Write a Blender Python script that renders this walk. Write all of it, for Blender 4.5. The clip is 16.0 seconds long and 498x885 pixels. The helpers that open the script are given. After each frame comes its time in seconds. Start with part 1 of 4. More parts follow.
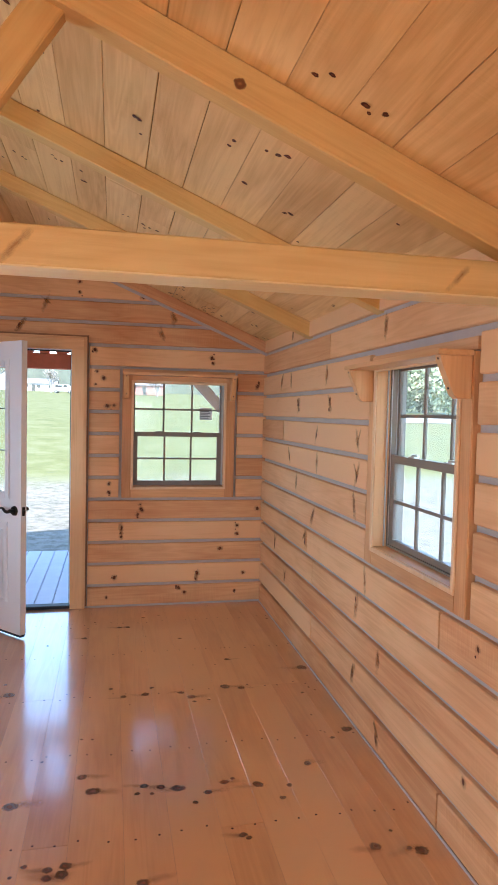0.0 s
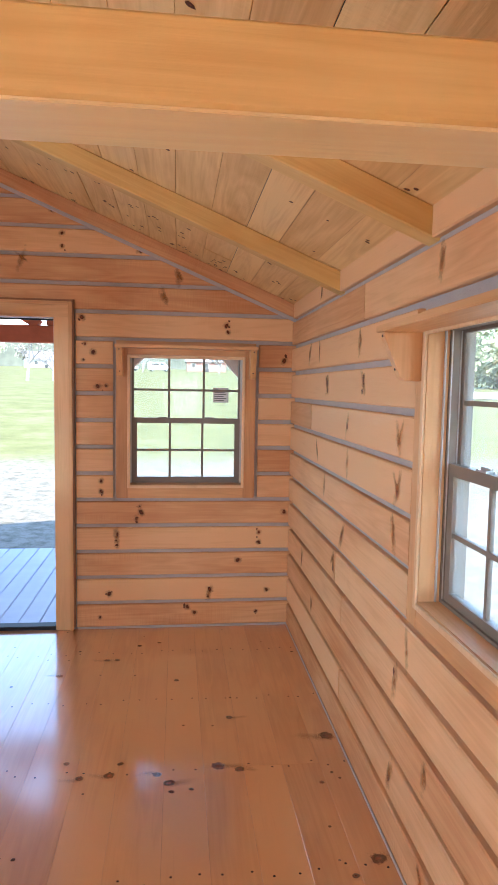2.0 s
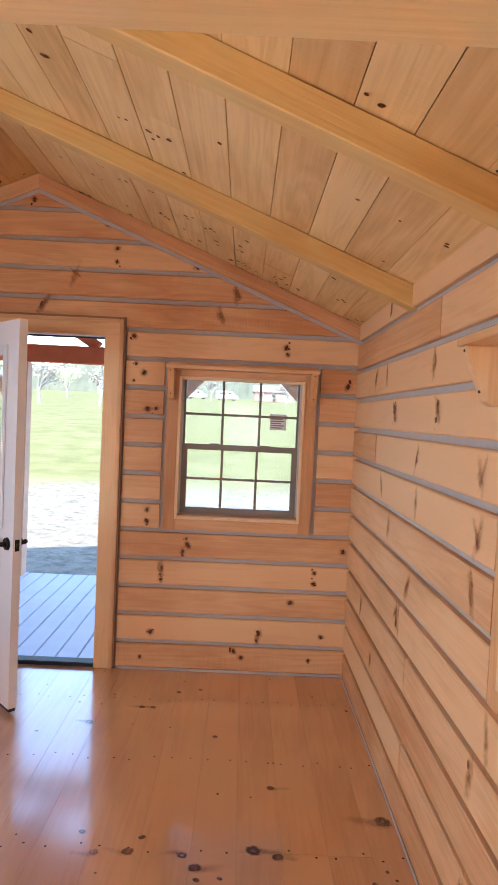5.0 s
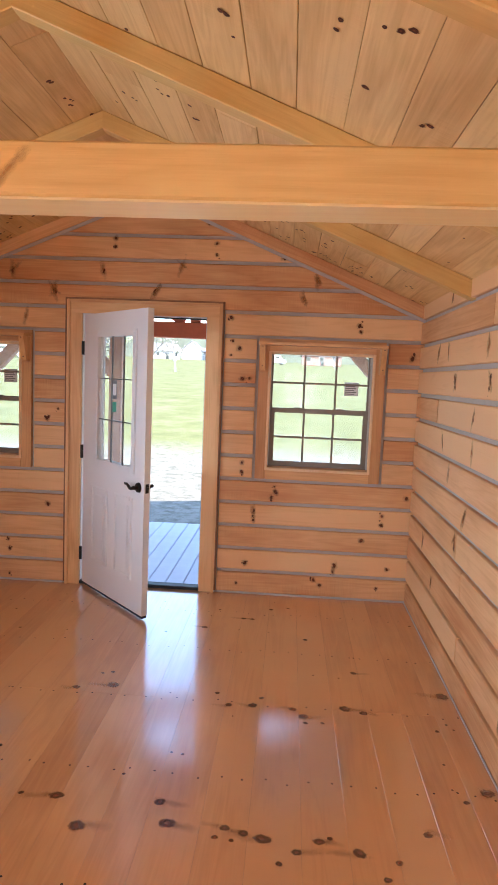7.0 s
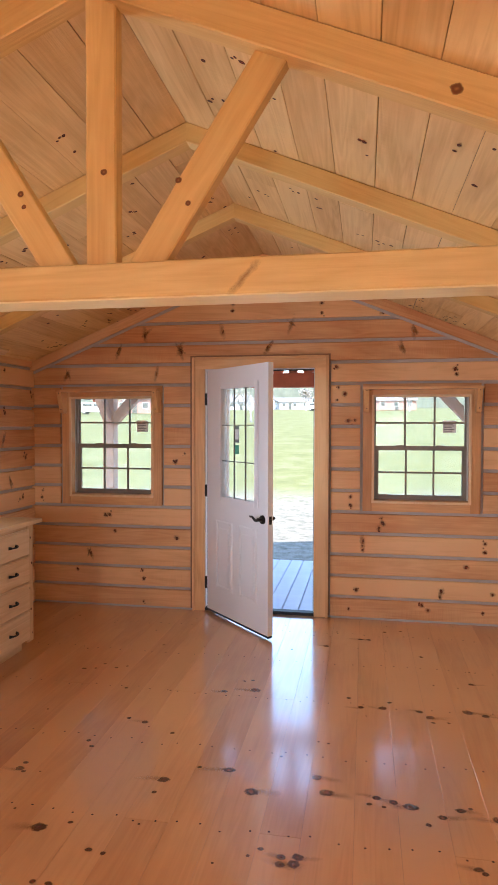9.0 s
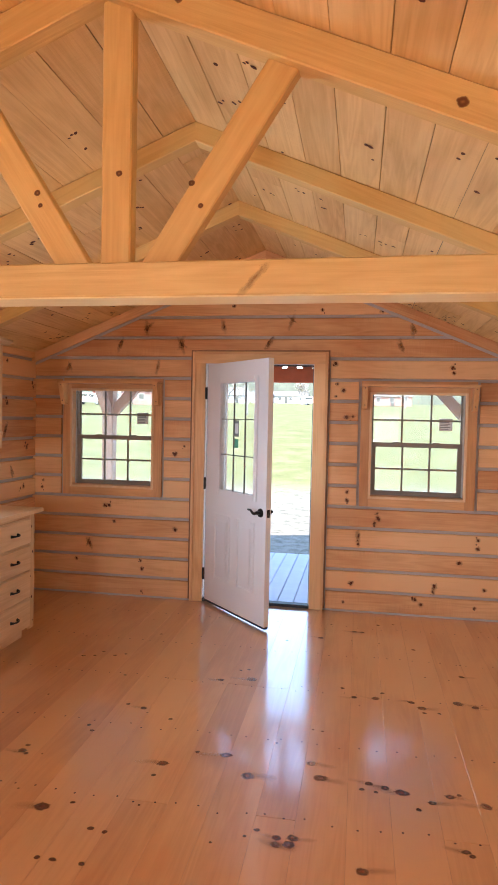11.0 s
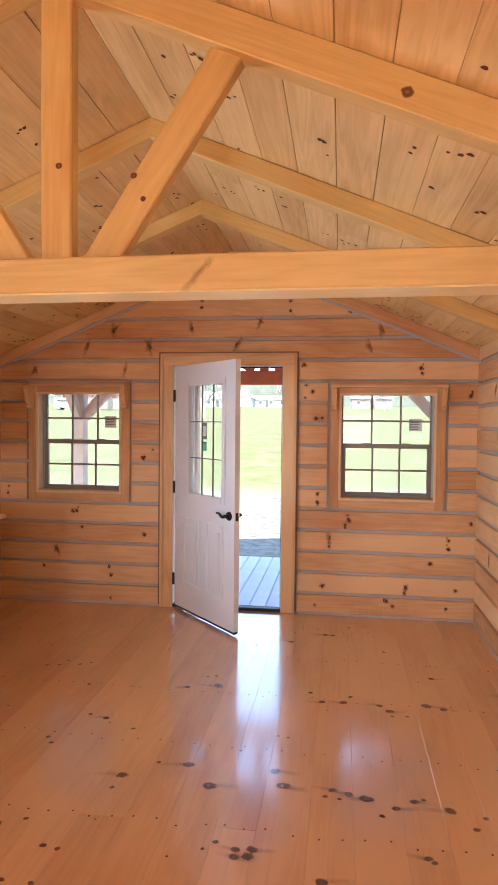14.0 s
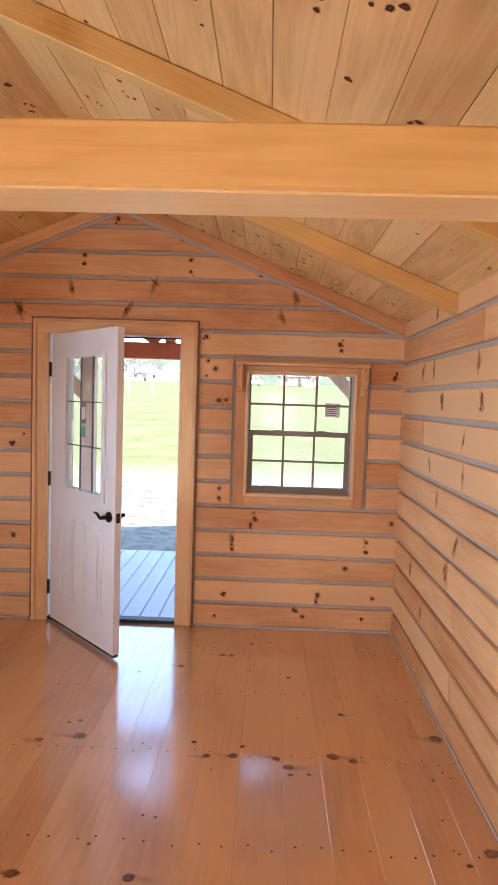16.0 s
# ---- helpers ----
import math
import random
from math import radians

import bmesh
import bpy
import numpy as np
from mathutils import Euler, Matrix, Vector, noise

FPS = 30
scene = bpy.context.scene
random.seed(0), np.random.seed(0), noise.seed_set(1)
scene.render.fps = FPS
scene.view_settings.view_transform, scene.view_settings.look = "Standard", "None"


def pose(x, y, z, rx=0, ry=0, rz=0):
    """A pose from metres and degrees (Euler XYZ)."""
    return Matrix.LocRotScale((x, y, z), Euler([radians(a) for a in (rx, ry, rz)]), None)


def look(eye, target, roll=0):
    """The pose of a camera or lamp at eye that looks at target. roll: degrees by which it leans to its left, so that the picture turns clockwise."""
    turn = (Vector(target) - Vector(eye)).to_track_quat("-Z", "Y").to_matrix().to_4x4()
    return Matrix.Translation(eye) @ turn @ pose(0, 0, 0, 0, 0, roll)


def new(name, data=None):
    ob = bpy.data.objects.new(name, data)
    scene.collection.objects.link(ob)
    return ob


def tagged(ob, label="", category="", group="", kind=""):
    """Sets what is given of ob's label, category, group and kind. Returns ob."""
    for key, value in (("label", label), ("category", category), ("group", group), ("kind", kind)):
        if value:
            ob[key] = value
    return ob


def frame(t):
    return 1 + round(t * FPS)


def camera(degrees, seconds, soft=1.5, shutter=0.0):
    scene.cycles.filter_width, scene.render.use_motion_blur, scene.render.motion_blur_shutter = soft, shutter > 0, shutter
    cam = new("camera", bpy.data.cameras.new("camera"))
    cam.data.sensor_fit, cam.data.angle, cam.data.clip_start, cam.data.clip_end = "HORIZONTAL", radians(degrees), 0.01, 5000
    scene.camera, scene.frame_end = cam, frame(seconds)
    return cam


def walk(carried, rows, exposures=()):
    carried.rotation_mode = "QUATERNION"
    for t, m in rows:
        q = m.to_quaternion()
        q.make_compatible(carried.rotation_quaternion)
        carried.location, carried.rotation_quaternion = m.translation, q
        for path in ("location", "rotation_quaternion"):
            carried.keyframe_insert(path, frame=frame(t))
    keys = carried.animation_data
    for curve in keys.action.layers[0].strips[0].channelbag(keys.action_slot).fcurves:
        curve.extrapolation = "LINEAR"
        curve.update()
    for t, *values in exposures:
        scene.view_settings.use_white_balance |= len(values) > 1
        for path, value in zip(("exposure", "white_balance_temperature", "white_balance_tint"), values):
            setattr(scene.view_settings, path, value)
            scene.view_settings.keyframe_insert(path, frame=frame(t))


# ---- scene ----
cam = camera(42.8, 16.0, 0.6)
PATH = [
    (0, (-0.011, 0.221, 1.59), (0.411, 2.174, 1.497), 1.3),
    (0.5, (0.094, 0.297, 1.572), (0.586, 2.234, 1.497), 1.2),
    (1, (0.169, 0.601, 1.583), (0.688, 2.529, 1.463), 2.0),
    (1.5, (0.276, 0.869, 1.596), (0.797, 2.794, 1.441), 2.8),
    (2, (0.461, 1.176, 1.626), (0.687, 3.156, 1.455), 1.0),
    (2.5, (0.523, 1.411, 1.616), (0.59, 3.405, 1.477), 0.2),
    (3, (0.504, 1.739, 1.673), (0.656, 3.728, 1.523), 1.3),
    (3.2, (0.49, 1.826, 1.67), (0.707, 3.809, 1.523), 1.9),
    (3.7, (0.506, 1.916, 1.656), (0.746, 3.9, 1.521), 2.6),
    (4.2, (0.534, 1.816, 1.628), (0.717, 3.808, 1.517), 2.9),
    (4.8, (0.55, 1.577, 1.603), (0.6, 3.575, 1.515), 2.7),
    (5.3, (0.528, 1.386, 1.605), (0.449, 3.383, 1.525), 2.1),
    (5.5, (0.523, 1.321, 1.627), (0.324, 3.309, 1.537), 1.3),
    (6, (0.458, 1.15, 1.633), (0.151, 3.124, 1.539), 0.7),
    (6.5, (0.334, 0.905, 1.589), (0.12, 2.889, 1.458), 1.0),
    (7, (0.306, 0.725, 1.625), (0.183, 2.711, 1.424), 2.3),
    (7.5, (0.354, 0.481, 1.585), (0.249, 2.476, 1.486), 1.9),
    (8, (0.33, 0.347, 1.605), (0.147, 2.336, 1.498), 0.7),
    (8.5, (0.219, 0.272, 1.613), (-0.083, 2.249, 1.562), 0.2),
    (9, (0.081, 0.161, 1.579), (-0.277, 2.128, 1.526), 0.1),
    (9.2, (0.042, 0.128, 1.579), (-0.326, 2.092, 1.512), 0.2),
    (9.7, (0.008, 0.087, 1.578), (-0.376, 2.049, 1.505), 0.4),
    (10.3, (0.023, 0.077, 1.582), (-0.348, 2.041, 1.505), 0.8),
    (10.8, (0.052, 0.083, 1.587), (-0.296, 2.053, 1.511), 1.1),
    (11.3, (0.065, 0.087, 1.591), (-0.258, 2.059, 1.518), 1.3),
    (11.5, (0.066, 0.088, 1.59), (-0.23, 2.064, 1.514), 1.3),
    (12, (0.051, 0.084, 1.604), (-0.226, 2.064, 1.531), 1.3),
    (12.5, (0.039, 0.079, 1.603), (-0.252, 2.057, 1.546), 1.6),
    (13, (0.045, 0.074, 1.595), (-0.255, 2.051, 1.558), 1.7),
    (13.5, (0.059, 0.086, 1.588), (-0.237, 2.063, 1.554), 1.4),
    (14, (0.152, 0.158, 1.576), (-0.133, 2.136, 1.515), 0.6),
    (14.5, (0.319, 0.269, 1.605), (0.142, 2.258, 1.505), -0.2),
    (15, (0.37, 0.383, 1.592), (0.293, 2.379, 1.493), -0.1),
    (15.5, (0.345, 0.671, 1.607), (0.274, 2.666, 1.485), 0.6),
    (16, (0.302, 0.943, 1.628), (0.243, 2.937, 1.495), 1.8),
]
EXPOSURE = 2.2
walk(cam, [(t, look(eye, target, roll)) for t, eye, target, roll in PATH], [
    (0.0, EXPOSURE - 0.18, 5950, 7), (0.5, EXPOSURE - 0.04, 6050, 8), (2.5, EXPOSURE, 6100, 9), (6.0, EXPOSURE, 6350, 11), (8.0, EXPOSURE - 0.03, 6350, 10),
    (9.0, EXPOSURE - 0.06, 6350, 10), (11.5, EXPOSURE + 0.08, 6500, 11), (16.0, EXPOSURE + 0.10, 6500, 11)])

# ---- light ----
world = bpy.data.worlds.new("sky")
scene.world = world
world.use_nodes = True
wn = world.node_tree.nodes
sky = wn.new("ShaderNodeTexSky")
sky.sky_type, sky.sun_disc = "NISHITA", False
sky.sun_elevation, sky.sun_rotation = radians(46), radians(172)
sky.air_density, sky.dust_density, sky.ozone_density = 1.0, 0.3, 2.5
world.node_tree.links.new(sky.outputs[0], wn["Background"].inputs[0])
wn["Background"].inputs[1].default_value = 0.25
sun = bpy.data.lights.new("sun", "SUN")
sun.energy, sun.angle, sun.color = 3.3, radians(0.55), (1.0, 0.93, 0.82)
new("sun", sun).matrix_world = look((-1.4, -7.0, 8.0), (0.0, 0.0, 0.0))


def window_light(name, eye, target, w, h, watts, spread=180, tone=(0.80, 0.91, 1.0)):
    lamp = bpy.data.lights.new(name, "AREA")
    lamp.shape, lamp.size, lamp.size_y, lamp.energy, lamp.color = "RECTANGLE", w, h, watts, tone
    lamp.spread = radians(spread)
    ob = new(name, lamp)
    ob.matrix_world = look(eye, target)
    return ob


# ---- plan ----
EAST, WEST, NORTH, SOUTH = 1.225, -2.82, 5.40, -2.90
RIDGE, PITCH, CEIL = -0.75, 0.4140, 3.003
COURSE, CHINK, THICK = 0.175, 0.027, 0.155


def ceil_z(x):
    return CEIL - PITCH * abs(x - RIDGE)


# ---- materials ----
def nodes_of(name):
    m = bpy.data.materials.new(name)
    m.use_nodes = True
    t = m.node_tree
    return m, t, t.nodes, t.links, t.nodes["Principled BSDF"]


def plain(name, color, rough=0.5, metal=0.0, spec=0.5, vary=0.12, scale=6.0, bump=0.0, bscale=80.0):
    m, t, n, l, b = nodes_of(name)
    tc = n.new("ShaderNodeTexCoord")
    tex = n.new("ShaderNodeTexNoise")
    tex.inputs["Scale"].default_value, tex.inputs["Detail"].default_value = scale, 5
    l.new(tc.outputs["Object"], tex.inputs["Vector"])
    mix = n.new("ShaderNodeMix")
    mix.data_type = "RGBA"
    mix.inputs[6].default_value = (*[c * (1 - vary) for c in color], 1)
    mix.inputs[7].default_value = (*[min(1, c * (1 + vary)) for c in color], 1)
    l.new(tex.outputs["Fac"], mix.inputs[0])
    l.new(mix.outputs[2], b.inputs["Base Color"])
    b.inputs["Roughness"].default_value, b.inputs["Metallic"].default_value = rough, metal
    b.inputs["Specular IOR Level"].default_value = spec
    if bump:
        fine = n.new("ShaderNodeTexNoise")
        fine.inputs["Scale"].default_value, fine.inputs["Detail"].default_value = bscale, 4
        l.new(tc.outputs["Object"], fine.inputs["Vector"])
        bp = n.new("ShaderNodeBump")
        bp.inputs["Strength"].default_value, bp.inputs["Distance"].default_value = bump, 0.004
        l.new(fine.outputs["Fac"], bp.inputs["Height"])
        l.new(bp.outputs[0], b.inputs["Normal"])
    return m


def wood(name, light, dark, axis="x", rough=0.5, coat=0.0, island=False, grain=1.0, vary=0.25, saw=False):
    """Pine: long grain along one axis, cathedral bands, a tone for each board."""
    m, t, n, l, b = nodes_of(name)
    tc = n.new("ShaderNodeTexCoord")
    if island:
        rnd = n.new("ShaderNodeNewGeometry").outputs["Random Per Island"]
    else:
        rnd = n.new("ShaderNodeObjectInfo").outputs["Random"]
    shift = n.new("ShaderNodeVectorMath")
    shift.operation = "MULTIPLY_ADD"
    comb = n.new("ShaderNodeCombineXYZ")
    for i in range(3):
        l.new(rnd, comb.inputs[i])
    shift.inputs[1].default_value = (31.0, 17.0, 23.0)
    l.new(comb.outputs[0], shift.inputs[0])
    l.new(tc.outputs["Object"], shift.inputs[2])

    def stretched(along, across):
        mp = n.new("ShaderNodeMapping")
        mp.inputs["Scale"].default_value = [along if a == axis else across for a in "xyz"]
        l.new(shift.outputs[0], mp.inputs["Vector"])
        return mp.outputs[0]

    bands = n.new("ShaderNodeTexNoise")
    bands.inputs["Scale"].default_value, bands.inputs["Detail"].default_value = 1.0, 3
    bands.inputs["Distortion"].default_value = 0.6
    l.new(stretched(0.7, 9.0), bands.inputs["Vector"])
    wave = n.new("ShaderNodeMath")
    wave.operation = "PINGPONG"
    mul = n.new("ShaderNodeMath")
    mul.operation = "MULTIPLY"
    mul.inputs[1].default_value = 7.0
    l.new(bands.outputs["Fac"], mul.inputs[0])
    l.new(mul.outputs[0], wave.inputs[0])
    wave.inputs[1].default_value = 0.5
    fibre = n.new("ShaderNodeTexNoise")
    fibre.inputs["Scale"].default_value, fibre.inputs["Detail"].default_value = 1.0, 6
    l.new(stretched(4.0, 110.0), fibre.inputs["Vector"])
    blot = n.new("ShaderNodeTexNoise")
    blot.inputs["Scale"].default_value, blot.inputs["Detail"].default_value = 1.0, 3
    l.new(stretched(1.6, 4.0), blot.inputs["Vector"])

    def math2(op, a, bb):
        q = n.new("ShaderNodeMath")
        q.operation = op
        for i, v in enumerate((a, bb)):
            if isinstance(v, (int, float)):
                q.inputs[i].default_value = v
            else:
                l.new(v, q.inputs[i])
        return q.outputs[0]

    tone = math2("ADD", math2("MULTIPLY", wave.outputs[0], 0.55 * grain), math2("MULTIPLY", fibre.outputs["Fac"], 0.50 * grain))
    tone = math2("ADD", tone, math2("MULTIPLY", math2("SUBTRACT", blot.outputs["Fac"], 0.42), 1.0))
    tone = math2("ADD", tone, math2("MULTIPLY", math2("SUBTRACT", rnd, 0.5), vary * 2))
    if saw:
        marks = n.new("ShaderNodeTexNoise")
        marks.inputs["Scale"].default_value, marks.inputs["Detail"].default_value = 1.0, 2
        l.new(stretched(190.0, 7.0), marks.inputs["Vector"])
        where = n.new("ShaderNodeTexNoise")
        where.inputs["Scale"].default_value = 1.0
        l.new(stretched(1.1, 6.0), where.inputs["Vector"])
        gate = n.new("ShaderNodeMapRange")
        gate.inputs["From Min"].default_value, gate.inputs["From Max"].default_value = 0.52, 0.68
        l.new(where.outputs["Fac"], gate.inputs["Value"])
        tone = math2("ADD", tone, math2("MULTIPLY", math2("MULTIPLY", math2("SUBTRACT", marks.outputs["Fac"], 0.45), gate.outputs[0]), 0.45))
    ramp = n.new("ShaderNodeValToRGB")
    ramp.color_ramp.elements[0].position, ramp.color_ramp.elements[1].position = 0.18, 0.95
    ramp.color_ramp.elements[0].color = (*light, 1)
    ramp.color_ramp.elements[1].color = (*dark, 1)
    l.new(tone, ramp.inputs[0])
    l.new(ramp.outputs[0], b.inputs["Base Color"])
    b.inputs["Roughness"].default_value = rough
    b.inputs["Coat Weight"].default_value, b.inputs["Coat Roughness"].default_value = coat, 0.13
    b.inputs["Coat IOR"].default_value = 2.4
    bp = n.new("ShaderNodeBump")
    bp.inputs["Strength"].default_value, bp.inputs["Distance"].default_value = 0.08 if coat else 0.55, 0.002
    l.new(fibre.outputs["Fac"], bp.inputs["Height"])
    l.new(bp.outputs[0], b.inputs["Normal"])
    return m


def knot_material(name, core, ring, halo, ragged=0.22, fine=30.0, full=1.0, coat=0.0):
    """A knot on its own small patch: dark heart, ring, and a halo that fades into the board."""
    m, t, n, l, b = nodes_of(name)
    uv = n.new("ShaderNodeTexCoord")
    noi = n.new("ShaderNodeTexNoise")
    noi.inputs["Scale"].default_value, noi.inputs["Detail"].default_value = fine, 4
    l.new(uv.outputs["Object"], noi.inputs["Vector"])
    sub = n.new("ShaderNodeVectorMath")
    sub.operation = "SUBTRACT"
    sub.inputs[1].default_value = (0.5, 0.5, 0.0)
    l.new(uv.outputs["UV"], sub.inputs[0])
    ln = n.new("ShaderNodeVectorMath")
    ln.operation = "LENGTH"
    l.new(sub.outputs[0], ln.inputs[0])
    add = n.new("ShaderNodeMath")
    add.operation = "MULTIPLY_ADD"
    add.inputs[1].default_value, add.inputs[2].default_value = ragged, -0.5 * ragged
    l.new(noi.outputs["Fac"], add.inputs[0])
    tot = n.new("ShaderNodeMath")
    tot.operation = "ADD"
    l.new(add.outputs[0], tot.inputs[0])
    l.new(ln.outputs["Value"], tot.inputs[1])
    ramp = n.new("ShaderNodeValToRGB")
    e = ramp.color_ramp.elements
    e[0].position, e[0].color = 0.0, (*ring, 1)
    e[1].position, e[1].color = 0.45, (*halo, 1)
    for p, c in ((0.14, core), (0.24, core), (0.30, ring)):
        x = e.new(p)
        x.color = (*c, 1)
    l.new(tot.outputs[0], ramp.inputs[0])
    l.new(ramp.outputs[0], b.inputs["Base Color"])
    b.inputs["Roughness"].default_value, b.inputs["Specular IOR Level"].default_value = 0.5, 0.2
    b.inputs["Coat Weight"].default_value, b.inputs["Coat Roughness"].default_value, b.inputs["Coat IOR"].default_value = coat, 0.13, 2.4
    al = n.new("ShaderNodeMapRange")
    al.inputs["From Min"].default_value, al.inputs["From Max"].default_value = (0.26, 0.36) if full == 1.0 else (0.05, 0.44)
    al.inputs["To Min"].default_value, al.inputs["To Max"].default_value = full, 0.0
    l.new(tot.outputs[0], al.inputs["Value"])
    tr = n.new("ShaderNodeBsdfTransparent")
    mix = n.new("ShaderNodeMixShader")
    l.new(al.outputs[0], mix.inputs[0])
    l.new(tr.outputs[0], mix.inputs[1])
    l.new(b.outputs[0], mix.inputs[2])
    l.new(mix.outputs[0], n["Material Output"].inputs["Surface"])
    return m


PINE, PINE_D = (0.835, 0.48, 0.23), (0.56, 0.225, 0.075)
LOG = wood("pine_log", PINE, PINE_D, "x", 0.55, grain=0.75, vary=0.34, saw=True)
TRIM = wood("pine_trim_upright", (0.82, 0.47, 0.215), (0.60, 0.275, 0.09), "z", 0.45)
TRIM_X = wood("pine_trim_level", (0.82, 0.47, 0.215), (0.60, 0.275, 0.09), "x", 0.45)
CASING = wood("pine_casing_upright", (0.76, 0.40, 0.17), (0.52, 0.225, 0.07), "z", 0.45)
CASING_X = wood("pine_casing_level", (0.76, 0.40, 0.17), (0.52, 0.225, 0.07), "x", 0.45)
TIMBER = wood("pine_timber", (0.80, 0.525, 0.19), (0.62, 0.33, 0.09), "x", 0.5, grain=0.9, vary=0.16)
BOARD = wood("pine_ceiling_board", (0.89, 0.60, 0.265), (0.60, 0.32, 0.105), "y", 0.55, island=True, grain=0.85, vary=0.18, saw=True)
FLOORING = wood("varnished_pine_floor", (0.71, 0.345, 0.137), (0.46, 0.180, 0.062), "y", 0.30, coat=1.0, grain=0.62, vary=0.24)
CABINET = wood("pine_cabinet", (0.82, 0.56, 0.31), (0.62, 0.36, 0.16), "z", 0.42)
CABINET_Y = wood("pine_cabinet_level", (0.82, 0.56, 0.31), (0.62, 0.36, 0.16), "y", 0.42)
STOP = wood("pale_pine_moulding", (0.84, 0.56, 0.31), (0.66, 0.38, 0.17), "z", 0.4)
# brighter copy of TIMBER for the tie beam, its stronger light put into colour
TIMBER_LIT = wood("lit_pine_timber", (0.83, 0.585, 0.235), (0.64, 0.38, 0.12), "x", 0.5, grain=0.9, vary=0.1)
KNOT = knot_material("knot", (0.085, 0.016, 0.005), (0.24, 0.065, 0.018), (0.42, 0.19, 0.07), 0.34, 75.0)
KNOT_FLOOR = knot_material("varnished_knot", (0.105, 0.022, 0.008), (0.20, 0.055, 0.016), (0.34, 0.13, 0.045), 0.30, 60.0, 1.0, 1.0)
STREAK_FLOOR = knot_material("varnished_swirl", (0.30, 0.10, 0.03), (0.36, 0.13, 0.04), (0.44, 0.18, 0.06), 0.60, 26.0, 0.36, 1.0)
STREAK = knot_material("spike_knot", (0.48, 0.16, 0.04), (0.56, 0.22, 0.06), (0.66, 0.32, 0.11), 0.60, 42.0, 0.58)
GRAIN_EYE = knot_material("faint_knot", (0.62, 0.30, 0.09), (0.68, 0.36, 0.12), (0.72, 0.42, 0.17), 0.60, 42.0, 0.5)
KNOT_PALE = knot_material("brown_knot", (0.16, 0.055, 0.018), (0.34, 0.15, 0.045), (0.50, 0.25, 0.08), 0.26, 60.0)
CHINKING = plain("grey_chinking", (0.52, 0.445, 0.405), 0.85, bump=0.5, bscale=160, scale=14)
GAP = plain("dark_gap", (0.05, 0.03, 0.018), 0.9)
SUBFLOOR = plain("brown_subfloor", (0.16, 0.085, 0.035), 0.8)
VINYL = plain("clay_vinyl", (0.24, 0.185, 0.14), 0.4, vary=0.05)
TRACK = plain("pale_sash_track", (0.55, 0.53, 0.50), 0.4, vary=0.05)
WHITE = plain("white_door_paint", (0.82, 0.775, 0.77), 0.36, vary=0.03, scale=3)
BRONZE = plain("oil_rubbed_bronze", (0.03, 0.024, 0.02), 0.35, 0.7)
RUBBER = plain("black_rubber", (0.02, 0.02, 0.02), 0.6)
IRON = plain("black_iron", (0.025, 0.022, 0.02), 0.45, 0.5)
NAIL = plain("dark_nail_head", (0.018, 0.010, 0.008), 0.6, spec=0.15)
STEEL = plain("brushed_steel", (0.55, 0.55, 0.56), 0.35, 0.9)
PAPER = plain("sticker_paper", (0.82, 0.82, 0.82), 0.6, vary=0.05)
INK = plain("sticker_ink", (0.22, 0.22, 0.23), 0.6, vary=0.05)
GREEN = plain("sticker_green", (0.10, 0.42, 0.28), 0.5, vary=0.05)
RED = plain("red_stained_timber", (0.62, 0.135, 0.05), 0.6, vary=0.25, scale=9)
POSTWOOD = plain("weathered_brown_timber", (0.56, 0.33, 0.23), 0.7, vary=0.2, scale=9)
DECK = plain("grey_deck_board", (0.56, 0.58, 0.70), 0.6, vary=0.15, scale=5)
METAL_ROOF = plain("dark_roof_metal", (0.10, 0.09, 0.085), 0.45, 0.3)


def glass_material():
    m, t, n, l, b = nodes_of("window_glass")
    b.inputs["Base Color"].default_value = (0.97, 1.0, 0.98, 1)
    b.inputs["Roughness"].default_value, b.inputs["IOR"].default_value = 0.0, 1.16
    b.inputs["Transmission Weight"].default_value = 1.0
    # uneven translucent veil imitates the glare that washes out the view
    veil = n.new("ShaderNodeBsdfTranslucent")
    veil.inputs["Color"].default_value = (0.9, 0.93, 0.9, 1)
    veil_noise = n.new("ShaderNodeTexNoise")
    veil_noise.inputs["Scale"].default_value, veil_noise.inputs["Detail"].default_value = 5.0, 5
    amount = n.new("ShaderNodeMapRange")
    amount.inputs["To Min"].default_value, amount.inputs["To Max"].default_value = 0.04, 0.07
    l.new(veil_noise.outputs["Fac"], amount.inputs["Value"])
    mix = n.new("ShaderNodeMixShader")
    l.new(amount.outputs[0], mix.inputs[0])
    l.new(b.outputs[0], mix.inputs[1])
    l.new(veil.outputs[0], mix.inputs[2])
    l.new(mix.outputs[0], n["Material Output"].inputs["Surface"])
    return m


GLASS = glass_material()


# ---- mesh helpers ----
def add_box(bm, x0, x1, y0, y1, z0, z1, m=None):
    v = [bm.verts.new(p) for p in ((x0, y0, z0), (x1, y0, z0), (x1, y1, z0), (x0, y1, z0), (x0, y0, z1), (x1, y0, z1), (x1, y1, z1), (x0, y1, z1))]
    if m is not None:
        for p in v:
            p.co = m @ p.co
    for f in ((3, 2, 1, 0), (4, 5, 6, 7), (0, 1, 5, 4), (1, 2, 6, 5), (2, 3, 7, 6), (3, 0, 4, 7)):
        bm.faces.new([v[i] for i in f])
    return v


